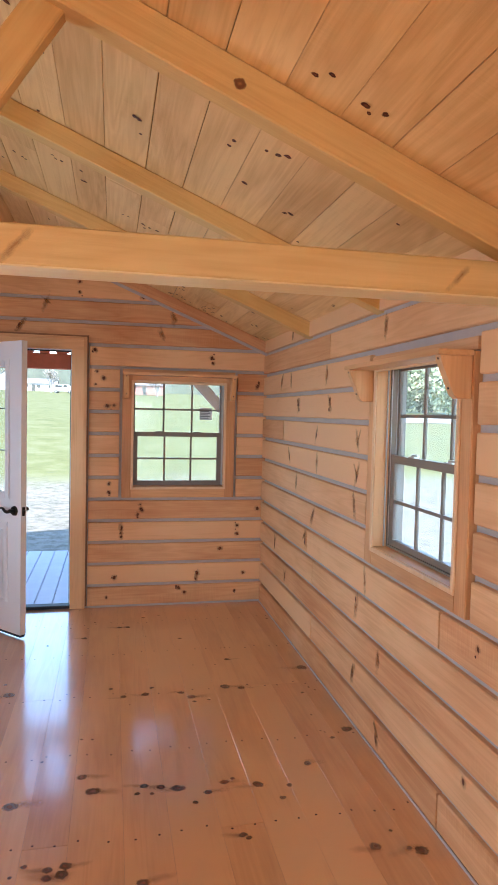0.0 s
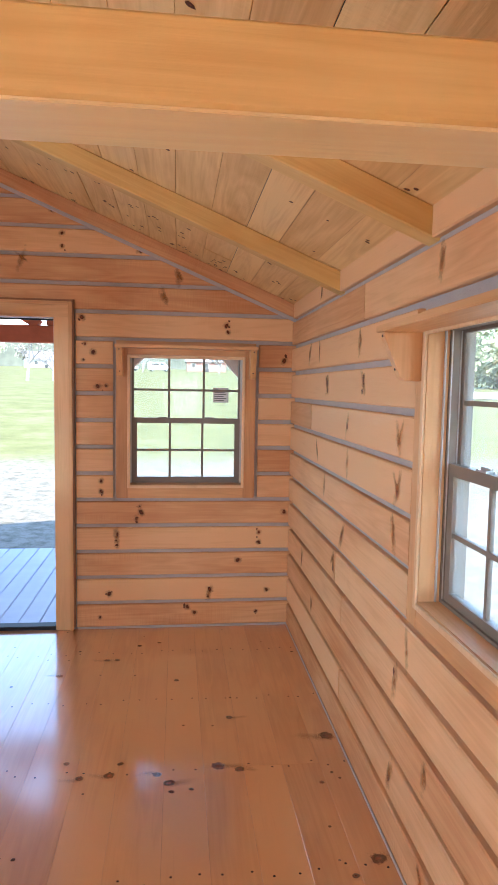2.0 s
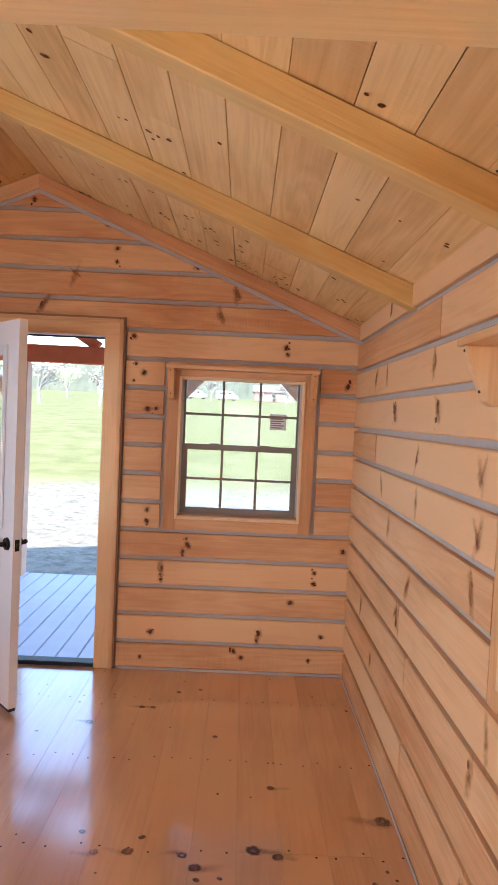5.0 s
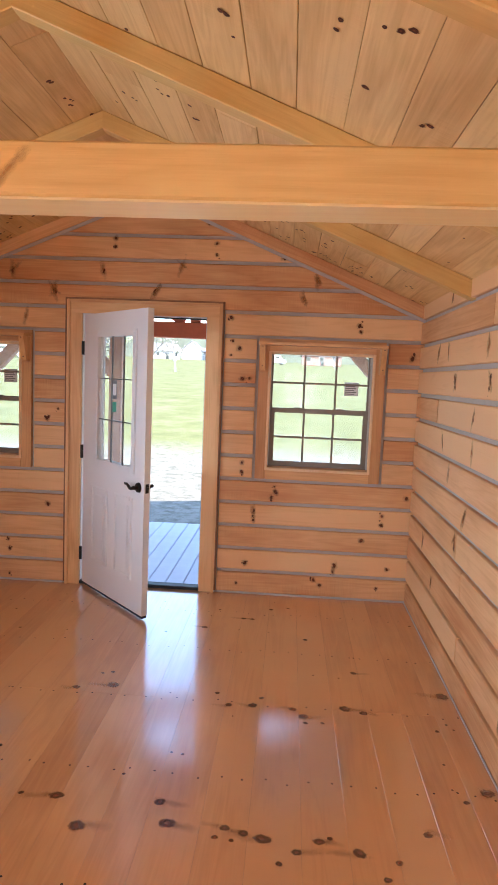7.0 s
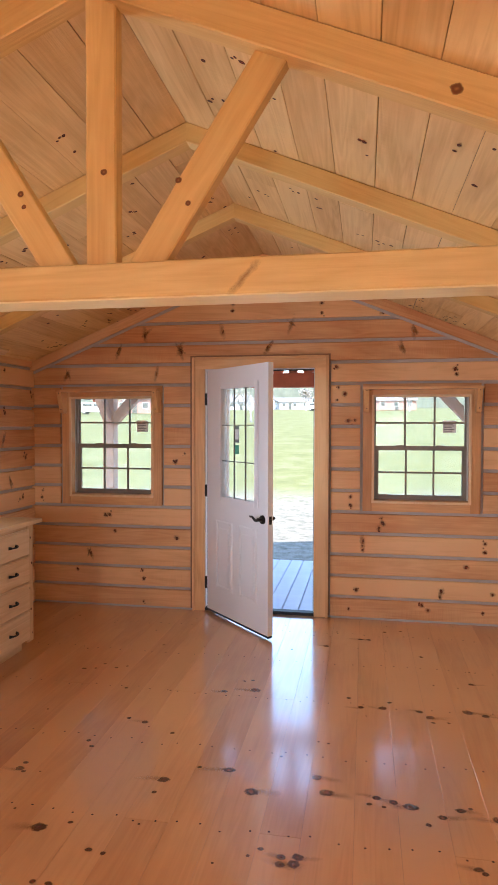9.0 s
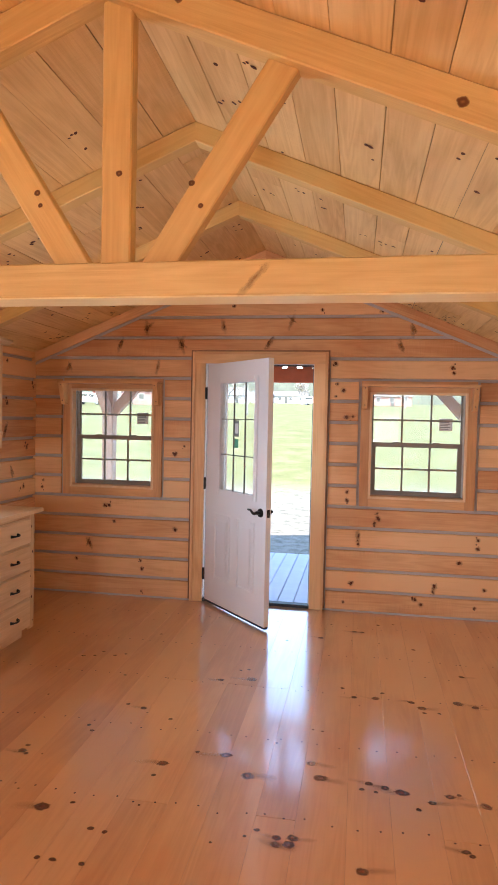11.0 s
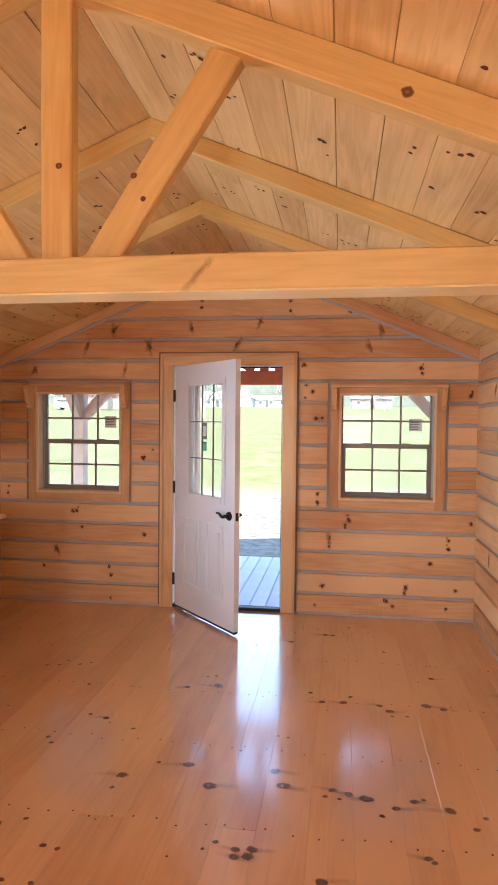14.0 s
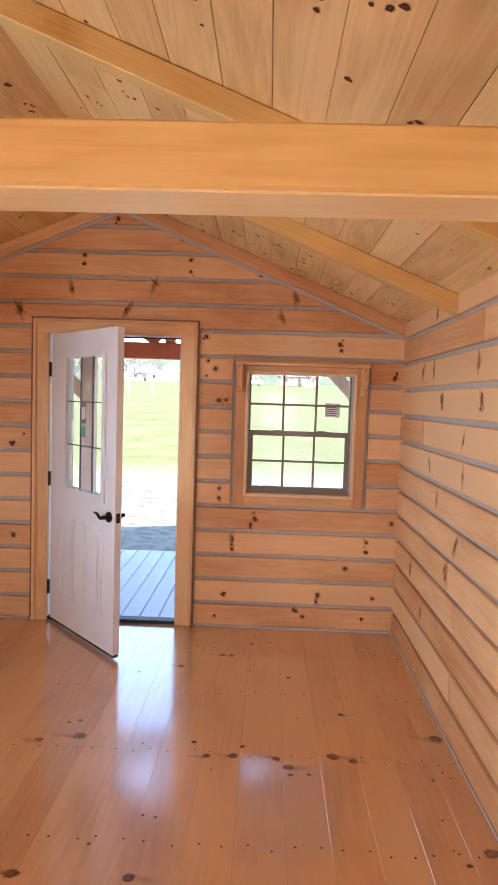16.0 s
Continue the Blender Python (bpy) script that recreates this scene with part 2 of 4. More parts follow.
def add_prism(bm, outline, a, b, put):
    """An outline of (u, v), from depth a to b; put(u, v, w) gives the place."""
    lo = [bm.verts.new(put(u, v, a)) for u, v in outline]
    hi = [bm.verts.new(put(u, v, b)) for u, v in outline]
    k = len(outline)
    bm.faces.new(lo[::-1])
    bm.faces.new(hi)
    for i in range(k):
        bm.faces.new((lo[i], lo[(i + 1) % k], hi[(i + 1) % k], hi[i]))


def add_bar(bm, length, depth, height, c=0.006, m=None):
    """A timber along x about its middle, with chamfered long edges."""
    d, h = depth / 2, height / 2
    ring = ((-d + c, -h), (d - c, -h), (d, -h + c), (d, h - c), (d - c, h), (-d + c, h), (-d, h - c), (-d, -h + c))
    start = len(bm.verts)
    add_prism(bm, ring, -length / 2, length / 2, lambda u, v, w: (w, u, v))
    if m is not None:
        bm.verts.ensure_lookup_table()
        for v in bm.verts[start:]:
            v.co = m @ v.co


def add_tube(bm, a, b, ra, rb, seg=12):
    a, b = Vector(a), Vector(b)
    way = (b - a).normalized()
    q = way.to_track_quat("Z", "Y")
    rings = []
    for p, r in ((a, ra), (b, rb)):
        rings.append([bm.verts.new(p + q @ Vector((r * math.cos(2 * math.pi * i / seg), r * math.sin(2 * math.pi * i / seg), 0))) for i in range(seg)])
    for i in range(seg):
        j = (i + 1) % seg
        bm.faces.new((rings[0][i], rings[0][j], rings[1][j], rings[1][i]))
    bm.faces.new(rings[0][::-1])
    bm.faces.new(rings[1])


def mesh_of(name, bm, *mats):
    bmesh.ops.recalc_face_normals(bm, faces=bm.faces[:])
    me = bpy.data.meshes.new(name)
    bm.to_mesh(me)
    bm.free()
    for m in mats:
        me.materials.append(m)
    return me


def part(name, bm, material, parent, label="", at=None):
    ob = new(name, mesh_of(name, bm, material))
    ob.parent = parent
    if at is not None:
        ob.matrix_basis = at
    return tagged(ob, label)


def box_part(name, parent, material, x0, x1, y0, y1, z0, z1, label="", bevel=0.0):
    bm = bmesh.new()
    add_box(bm, x0, x1, y0, y1, z0, z1)
    if bevel:
        bmesh.ops.bevel(bm, geom=bm.edges[:], offset=bevel, segments=2, affect="EDGES")
    return part(name, bm, material, parent, label)


def thing(name, m, label, category, group="", kind=""):
    ob = new(name)
    ob.matrix_basis = m
    return tagged(ob, label, category, group, kind)


def patches(name, parent, spots, material):
    """Small oval patches: (origin, along, across, half length, half width, turn)."""
    bm = bmesh.new()
    uvl = bm.loops.layers.uv.new("UVMap")
    for p, u, v, a, b, turn in spots:
        p, u, v = Vector(p), Vector(u), Vector(v)
        c, s = math.cos(turn), math.sin(turn)
        du, dv = (u * c + v * s) * a, (v * c - u * s) * b
        vs = [bm.verts.new(p + du * i + dv * j) for i, j in ((-1, -1), (1, -1), (1, 1), (-1, 1))]
        f = bm.faces.new(vs)
        for loop, uvp in zip(f.loops, ((0, 0), (1, 0), (1, 1), (0, 1))):
            loop[uvl].uv = uvp
    me = bpy.data.meshes.new(name)
    bm.to_mesh(me)
    bm.free()
    me.materials.append(material)
    ob = new(name, me)
    ob.parent = parent
    ob.visible_shadow = True
    return tagged(ob, kind="stuff")


# ---- setting: walls ----
def structure(name, bm, material, label):
    return tagged(new(name, mesh_of(name, bm, material)), label, "wall" if name.startswith("wall") else name, kind="structure")


DOOR = (-1.252, -0.324, 2.055)
DOOR_OUT = (-1.356, -0.212, 2.150)
WIN_Z0, WIN_Z1, WIN_HALF, WIN_OUT = 0.958, 1.842, 0.380, 0.457
SILL_OUT, HEAD_OUT = 0.887, 1.915
W1, W2, WE, WW, WW2 = -2.092, 0.524, 2.680, 2.92, -0.90
RIM = 0.022


def wall_core(bm, a0, a1, z1, holes, put):
    """A slab with rectangular holes: holes are (a0, a1, z0, z1)."""
    cuts = sorted({a0, a1, *[h[0] for h in holes], *[h[1] for h in holes]})
    for u, w in zip(cuts, cuts[1:]):
        hole = [h for h in holes if h[0] <= u + 1e-6 and h[1] >= w - 1e-6]
        spans = [(-0.05, z1)] if not hole else [(-0.05, hole[0][2]), (hole[0][3], z1)]
        for lo, hi in spans:
            if hi - lo > 0.02:
                add_prism(bm, ((u, lo), (w, lo), (w, hi), (u, hi)), 0.024, THICK - 0.024, put)


def add_gable_log(wall, z0, z1, m, proud=0.0):
    """A log whose ends follow the roof slope."""
    bm = bmesh.new()
    hb, ht = (CEIL - 0.012 - z0) / PITCH, max((CEIL - 0.012 - z1) / PITCH, 0.02)
    zc = (z0 + z1) / 2
    l0, l1 = max(-hb, WEST - RIDGE), min(hb, EAST - RIDGE)
    add_prism(bm, ((l0, z0 - zc), (l1, z0 - zc), (min(ht, EAST - RIDGE), z1 - zc), (max(-ht, WEST - RIDGE), z1 - zc)), -THICK / 2, THICK / 2, lambda u, v, q: (u, q, v))
    bmesh.ops.bevel(bm, geom=[e for e in bm.edges if abs(e.verts[0].co.z - e.verts[1].co.z) < 1e-4 and abs(e.verts[0].co.y - e.verts[1].co.y) < 1e-4], offset=0.007, segments=1, affect="EDGES")
    part("log", bm, LOG, wall, at=m(RIDGE, THICK / 2 - proud, zc))


def add_log(wall, a0, a1, z0, z1, m, proud=0.0):
    bm = bmesh.new()
    h = z1 - z0
    add_bar(bm, a1 - a0, THICK, h, 0.005)
    part("log", bm, LOG, wall, at=m((a0 + a1) / 2, THICK / 2 - proud, (z0 + z1) / 2))


north_put = lambda u, v, w: (u, NORTH + w, v)
east_put = lambda u, v, w: (EAST + w, u, v)
west_put = lambda u, v, w: (WEST - w, u, v)
south_put = lambda u, v, w: (u, SOUTH - w, v)
north_m = lambda a, d, z: pose(a, NORTH + d, z)
south_m = lambda a, d, z: pose(a, SOUTH - d, z)
east_m = lambda a, d, z: pose(EAST + d, a, z, 0, 0, 90)
west_m = lambda a, d, z: pose(WEST - d, a, z, 0, 0, 90)


def win_hole(c):
    return (c - WIN_HALF, c + WIN_HALF, WIN_Z0, WIN_Z1)


def win_gap(c):
    return (c - WIN_OUT - RIM, c + WIN_OUT + RIM, SILL_OUT, HEAD_OUT + 0.01)


def gable(bm, put):
    add_prism(bm, ((WEST, 2.15), (EAST, 2.15), (EAST, ceil_z(EAST)), (RIDGE, CEIL), (WEST, ceil_z(WEST))), 0.024, THICK - 0.024, put)


def gable_wall(name, put, m, holes, gaps, label):
    bm = bmesh.new()
    wall_core(bm, WEST - THICK, EAST + THICK, 2.15, holes, put)
    gable(bm, put)
    wall = structure(name, bm, CHINKING, label)
    for k in range(17):
        z0, z1 = k * COURSE + CHINK / 2, (k + 1) * COURSE - CHINK / 2
        if k >= 12:
            add_gable_log(wall, z0, min(z1, CEIL - 0.035), m, random.uniform(0, 0.003))
            continue
        runs = [(WEST - THICK, EAST + THICK)]
        for g0, g1, gz0, gz1 in gaps:
            if gz0 < (z0 + z1) / 2 < gz1:
                runs = [r for u, w in runs for r in ((u, min(w, g0)), (max(u, g1), w)) if r[1] - r[0] > 0.03]
        for u, w in runs:
            add_log(wall, u, w, z0, z1, m, random.uniform(0, 0.003))
    return wall


def side_wall(name, put, m, holes, gaps, joints, label):
    bm = bmesh.new()
    top = ceil_z(EAST) if name == "wall_east" else ceil_z(WEST)
    wall_core(bm, SOUTH, NORTH, top, holes, put)
    wall = structure(name, bm, CHINKING, label)
    pitch, off = 0.174, -0.012
    for k in range(13):
        z0, z1 = k * pitch + off + CHINK / 2, (k + 1) * pitch + off - CHINK / 2
        z0, z1 = max(z0, 0.004), min(z1, top + 0.02)
        runs = [(SOUTH, NORTH)]
        for g0, g1, gz0, gz1 in gaps:
            if gz0 < (z0 + z1) / 2 < gz1:
                runs = [r for u, w in runs for r in ((u, min(w, g0)), (max(u, g1), w)) if r[1] - r[0] > 0.03]
        for y in joints.get(k, (random.uniform(-1.5, 0.5),)):
            runs = [r for u, w in runs for r in (((u, y - 0.005), (y + 0.005, w)) if u + 0.1 < y < w - 0.1 else ((u, w),))]
        for u, w in runs:
            add_log(wall, u, w, z0, z1, m, random.uniform(0, 0.003))
    return wall


wall_north = gable_wall("wall_north", north_put, north_m, [win_hole(W1), (DOOR[0], DOOR[1], -0.2, DOOR[2]), win_hole(W2)],
                        [win_gap(W1), (DOOR_OUT[0] - RIM, DOOR_OUT[1] + RIM, -0.1, 2.12), win_gap(W2)], "squared pine log wall with grey chinking and a gable")
wall_south = gable_wall("wall_south", south_put, south_m, [win_hole(W1), win_hole(W2)], [win_gap(W1), win_gap(W2)], "plain squared pine log gable wall with grey chinking")
EAST_JOINTS = {0: (2.38,), 1: (3.98, 0.6), 2: (1.99,), 3: (3.98, 1.0), 4: (4.11, 2.41), 8: (4.745,), 11: (3.755, 0.9)}
wall_east = side_wall("wall_east", east_put, east_m, [win_hole(WE)], [win_gap(WE)], EAST_JOINTS, "squared pine log side wall with grey chinking")
wall_west = side_wall("wall_west", west_put, west_m, [win_hole(WW), win_hole(WW2)], [win_gap(WW), win_gap(WW2)], {}, "squared pine log side wall with grey chinking behind the cabinets")

# ---- floor ----
bm = bmesh.new()
add_box(bm, WEST - 0.1, EAST + 0.1, SOUTH - 0.1, NORTH + 0.17, -0.16, -0.016)
floor = tagged(new("floor", mesh_of("floor", bm, SUBFLOOR)), "varnished wide pine plank floor with knots and nail heads", "floor", kind="structure")
SEAMS = [1.225, 1.09, 0.925, 0.755, 0.585, 0.418, 0.225, 0.05, -0.15, -0.31]
while SEAMS[-1] > WEST + 0.25:
    SEAMS.append(SEAMS[-1] - random.uniform(0.165, 0.20))
SEAMS.append(WEST)
NAILS = []
JOISTS = [2.55 + 0.61 * i for i in range(-8, 5)]
for i, (x1, x0) in enumerate(zip(SEAMS, SEAMS[1:])):
    joint = 2.55 if i in (4, 8, 11) else random.choice((-0.5, 0.11, 1.33, 3.77))
    for y0, y1 in ((SOUTH, joint), (joint, NORTH)):
        bm = bmesh.new()
        w, h, c = x1 - x0 - 0.0004, 0.02, 0.0006
        add_prism(bm, ((-w / 2, -h), (w / 2, -h), (w / 2, -c), (w / 2 - c, 0), (-w / 2 + c, 0), (-w / 2, -c)), -(y1 - y0) / 2 + 0.0008, (y1 - y0) / 2 - 0.0008, lambda u, v, q: (u, q, v))
        part("plank", bm, FLOORING, floor, at=pose((x0 + x1) / 2, (y0 + y1) / 2, random.uniform(-0.0005, 0.0)))
    for y in JOISTS:
        for u in (0.22, 0.78):
            NAILS.append((x0 + (x1 - x0) * u + random.uniform(-0.012, 0.012), y + random.uniform(-0.02, 0.02)))
bm = bmesh.new()
for x, y in NAILS:
    vs = [bm.verts.new((x + 0.0052 * math.cos(a * math.pi / 3), y + 0.0052 * math.sin(a * math.pi / 3), 0.0006)) for a in range(6)]
    bm.faces.new(vs)
tagged(part("nail_heads", bm, NAIL, floor), kind="stuff")

# the knots of the floor, by size: x, y
BIG_KNOTS = [(-1.17, 2.43), (-0.79, 2.84), (-0.55, 3.86), (-0.07, 2.87), (0.28, 2.83), (0.62, 2.80), (0.65, 3.78), (-0.39, 2.82), (-0.52, 2.97), (1.17, 3.98), (1.17, 3.19), (1.12, 2.29)]
MID_KNOTS = [(-1.06, 3.35), (-0.73, 3.81), (-0.12, 2.98), (-0.18, 4.70), (0.07, 3.74), (0.19, 3.75), (0.39, 3.74), (0.44, 3.68), (0.74, 3.75), (0.73, 4.18), (0.06, 4.89), (0.12, 4.89), (0.14, 2.87),
             (0.21, 2.85), (0.40, 2.78), (0.48, 2.84), (0.49, 2.49), (-0.21, 2.43), (-0.21, 2.39), (-0.16, 2.40), (-0.15, 2.44), (0.11, 2.31), (-1.47, 2.81), (0.96, 2.34), (0.88, 2.92)]
SMALL_KNOTS = [(-1.06, 2.48), (-0.92, 2.34), (-0.86, 2.33), (-0.80, 2.74), (-1.16, 3.38), (-1.27, 3.11), (-1.23, 3.06), (-1.32, 3.75), (-1.70, 3.99), (-1.63, 4.01), (-1.60, 4.09), (-1.50, 4.04), (-1.44, 4.08),
               (-1.33, 4.51), (-0.64, 3.98), (-0.59, 4.00), (-0.66, 2.97), (-0.88, 3.26), (0.0, 3.85), (0.23, 3.83), (0.45, 3.62), (0.53, 3.63), (0.24, 5.09), (0.36, 5.13), (0.47, 4.60), (0.11, 2.82),
               (0.17, 2.81), (0.34, 2.72), (0.52, 2.86), (0.51, 2.47), (-0.29, 2.46), (-1.04, 2.15), (-0.98, 2.15), (-0.87, 2.15), (-1.44, 2.79), (-1.47, 2.86), (1.07, 3.12), (1.08, 2.31), (0.75, 2.77),
               (0.70, 2.69), (1.07, 3.63)]
rng = random.Random(11)
spots, swirls = [], []
for known, lo, hi in ((BIG_KNOTS, 0.036, 0.044), (MID_KNOTS, 0.024, 0.032), (SMALL_KNOTS, 0.014, 0.020)):
    for i, (x, y) in enumerate(known):
        h = rng.uniform(lo, hi)
        spots.append(((x, y, 0.0012 + 0.00001 * i), (1, 0, 0), (0, 1, 0), h * rng.uniform(1.0, 1.3), h * rng.uniform(0.8, 1.05), rng.uniform(-0.5, 0.5)))
        if lo > 0.02:
            d = rng.choice((-1, 1)) * h * 1.5
            swirls.append(((x + d, y + rng.uniform(-0.012, 0.012), 0.0008), (1, 0, 0), (0, 1, 0), h * rng.uniform(2.0, 3.0), h * rng.uniform(0.6, 0.9), rng.uniform(-0.3, 0.3)))
for i in range(150):
    h = rng.choice((0.008, 0.009, 0.010, 0.012, 0.014))
    spots.append(((rng.uniform(WEST, EAST), rng.uniform(SOUTH, NORTH), 0.0010), (1, 0, 0), (0, 1, 0), h, h, rng.uniform(0, 3)))
patches("knots", floor, spots, KNOT_FLOOR)
patches("grain_swirls", floor, swirls, STREAK_FLOOR)


# ---- knots of the log walls ----
def wall_knots(wall, put, dark, spike, eps=-0.0045):
    """Dark knots (place, height) with a soft halo, and pale spike knots across the log."""
    rng = random.Random(len(dark) * 7 + len(spike))
    o = Vector(put(0, 0, 0))
    along, up = Vector(put(1, 0, 0)) - o, Vector((0, 0, 1))
    small, soft = [], []
    for a, z in dark:
        s = rng.uniform(0.010, 0.0185)
        for _ in range(rng.choice((0, 1, 1, 2))):
            h = s * rng.uniform(0.4, 0.7)
            small.append((put(a + rng.uniform(-0.022, 0.022), z + rng.uniform(-0.034, 0.034), eps - 0.0007 - h * 0.01), along, up, h, h * rng.uniform(0.9, 1.6), rng.uniform(-1, 1)))
        small.append((put(a, z, eps - 0.0004), along, up, s * rng.uniform(0.7, 1.0), s * rng.uniform(0.9, 1.5), rng.uniform(-0.6, 0.6)))
        soft.append((put(a, z, eps), along, up, s * 1.8, s * 2.0, rng.uniform(0, 3)))
    for a, z in spike:
        soft.append((put(a, z, eps), along, up, rng.uniform(0.022, 0.034), rng.uniform(0.07, 0.100), rng.uniform(-0.6, 0.6)))
        if rng.random() < 0.6:
            soft.append((put(a + rng.uniform(-0.02, 0.02), z + 0.012, eps - 0.0002), along, up, rng.uniform(0.012, 0.020), rng.uniform(0.05, 0.08), rng.uniform(-1.0, 1.0)))
        if rng.random() < 0.5:
            small.append((put(a + rng.uniform(-0.01, 0.01), z + rng.uniform(-0.03, 0.03), eps - 0.0004), along, up, 0.010, 0.022, rng.uniform(-0.5, 0.5)))
    patches("knots", wall, small, KNOT)
    patches("spike_knots", wall, soft, STREAK)


NORTH_DARK = [(-0.13, 1.89), (-0.14, 1.79), (-0.15, 2.06), (-0.08, 1.84), (-0.05, 1.62), (0.0, 1.625), (0.78, 2.03), (0.79, 1.99), (1.17, 1.81), (0.22, 0.83), (0.20, 0.75), (0.23, 0.79), (1.02, 0.65), (1.02, 0.58),
              (0.88, 0.46), (1.19, 0.79), (0.07, 0.57), (0.69, 0.26), (0.68, 0.21), (0.02, 0.24), (1.08, 0.25), (-0.04, 0.08), (0.54, 0.14), (0.59, 0.10), (1.01, 0.10), (-0.03, 1.00), (-0.03, 0.93)]
NORTH_DARK_HIGH = [(-0.78, 2.85), (-1.28, 2.73), (-0.33, 2.72), (-1.01, 2.60), (-1.01, 2.54), (-0.27, 2.58), (-0.27, 2.50), (0.22, 2.49)]
NORTH_DARK_WEST = [(-2.74, 1.0), (-2.75, 0.94), (-2.15, 0.80), (-2.11, 0.80), (-2.06, 0.66), (-2.41, 0.31), (-1.81, 0.32), (-1.80, 0.25), (-1.80, 0.05), (-1.50, 0.61), (-1.43, 1.34), (-1.51, 1.27)]
NORTH_SPIKE = [(-0.52, 2.41), (-1.10, 2.37), (0.46, 2.33), (0.37, 2.20), (-0.71, 2.22), (-1.47, 2.23), (-2.51, 2.01), (-1.68, 2.02), (-2.02, 2.21), (-1.46, 2.20), (-1.78, 2.36), (-2.29, 0.45), (0.07, 0.63), (0.69, 0.24)]
wall_knots(wall_north, north_put, NORTH_DARK + NORTH_DARK_HIGH + NORTH_DARK_WEST, NORTH_SPIKE)
EAST_SPIKE = [(4.56, 1.83), (4.36, 1.65), (3.73, 1.65), (3.96, 1.47), (3.94, 1.30), (4.37, 1.13), (3.31, 1.12), (4.0, 0.95), (3.14, 0.78), (4.14, 0.79), (3.24, 0.62), (2.96, 0.44), (2.95, 0.09), (4.54, 2.15), (2.98, 2.0), (4.8, 1.83),
              (3.29, 1.46), (3.28, 1.29), (3.26, 0.26), (4.56, 1.30), (3.8, 1.82), (1.7, 1.46), (1.6, 0.6), (4.9, 0.60), (4.6, 0.42), (1.9, 0.95), (2.0, 1.65)]
EAST_DARK = [(2.14, 0.80), (4.37, 1.67), (4.35, 1.62), (3.73, 1.68), (3.74, 1.62), (4.14, 0.76), (2.95, 0.06), (4.54, 2.13), (2.2, 0.30), (1.75, 1.30)]
wall_knots(wall_east, east_put, EAST_DARK, EAST_SPIKE)
wall_knots(wall_west, west_put, [(4.92, 2.03), (5.33, 1.87), (5.35, 1.83), (4.91, 1.72), (4.92, 1.68), (5.22, 1.34), (5.24, 1.30), (5.14, 0.95), (5.19, 0.96)], [(4.9, 1.46), (5.0, 1.10)])

for name, box in (("trim", (WEST, EAST, NORTH - 0.009, NORTH - 0.0045, 0.001, 0.016)), ("trim", (EAST - 0.009, EAST - 0.0045, SOUTH, NORTH - 0.01, 0.001, 0.012))):
    spans = [(box[0], DOOR_OUT[0] - 0.03), (DOOR_OUT[1] + 0.03, box[1])] if box[2] > 5 else [(box[0], box[1])]
    for u, w in spans:
        bm = bmesh.new()
        add_box(bm, u, w, *box[2:])
        tagged(new(name, mesh_of(name, bm, CHINKING)), "thin pale caulk bead along the foot of the log wall", "trim", kind="structure")

# ---- ceiling, rafters, roof ----
SLOPE = math.atan(PITCH)
bm = bmesh.new()
rng = random.Random(3)
CEIL_SPOTS = []
for side in (-1, 1):
    wall_x = EAST if side > 0 else WEST
    run = abs(wall_x - RIDGE) / math.cos(SLOPE)
    s = 0.0
    while s < run + 0.1:
        w = rng.uniform(0.165, 0.20)
        y = SOUTH - rng.uniform(0, 2)
        while y < NORTH + 0.02:
            y1 = min(y + rng.uniform(3.2, 5.5), NORTH + 0.02)
            if y1 > SOUTH:
                ya, g, drop = max(y, SOUTH - 0.02) + 0.001, rng.choice((0.0003, 0.0005, 0.0008, 0.0018)), rng.uniform(0, 0.003)
                place = lambda u, v, q: (RIDGE + side * (u * math.cos(SLOPE) + v * math.sin(SLOPE)), q, CEIL - u * math.sin(SLOPE) + v * math.cos(SLOPE))
                add_prism(bm, ((s + g, -drop + 0.0015), (s + g + 0.0015, -drop), (s + w - g - 0.0015, -drop), (s + w - g, -drop + 0.0015), (s + w - g, 0.02), (s + g, 0.02)), ya, y1 - 0.001, place)
                for _ in range(rng.choice((5, 6, 7, 8))):
                    u, q = s + rng.uniform(0.03, w - 0.03), rng.uniform(ya, y1)
                    for _ in range(rng.choice((1, 1, 2, 3))):
                        size = rng.uniform(0.008, 0.017)
                        CEIL_SPOTS.append((Vector(place(u, -0.0042, q)), Vector((0, 1, 0)), Vector((side * math.cos(SLOPE), 0, -math.sin(SLOPE))), size, size * 1.3, rng.uniform(0, 3)))
                        u = min(max(u + rng.uniform(-0.05, 0.05), s + 0.02), s + w - 0.02)
                        q += rng.uniform(-0.04, 0.04)
            y = y1
        s += w
ceiling = tagged(new("ceiling", mesh_of("ceiling", bm, BOARD)), "sloped pine board ceiling with dark joints and knots", "ceiling", kind="structure")
patches("knots", ceiling, CEIL_SPOTS, KNOT)

bm = bmesh.new()
for side in (-1, 1):
    wall_x = (EAST if side > 0 else WEST) + side * 0.62
    place = lambda u, v, q: (RIDGE + side * (u * math.cos(SLOPE) + v * math.sin(SLOPE)), q, CEIL - u * math.sin(SLOPE) + v * math.cos(SLOPE))
    run = abs(wall_x - RIDGE) / math.cos(SLOPE)
    add_prism(bm, ((0.0, 0.022), (run, 0.022), (run, 0.09), (-0.035, 0.09)), SOUTH - 0.6, 7.95, place)
roof = tagged(new("roof", mesh_of("roof", bm, METAL_ROOF)), "low gable roof over the cabin and its porch", "roof", kind="structure")


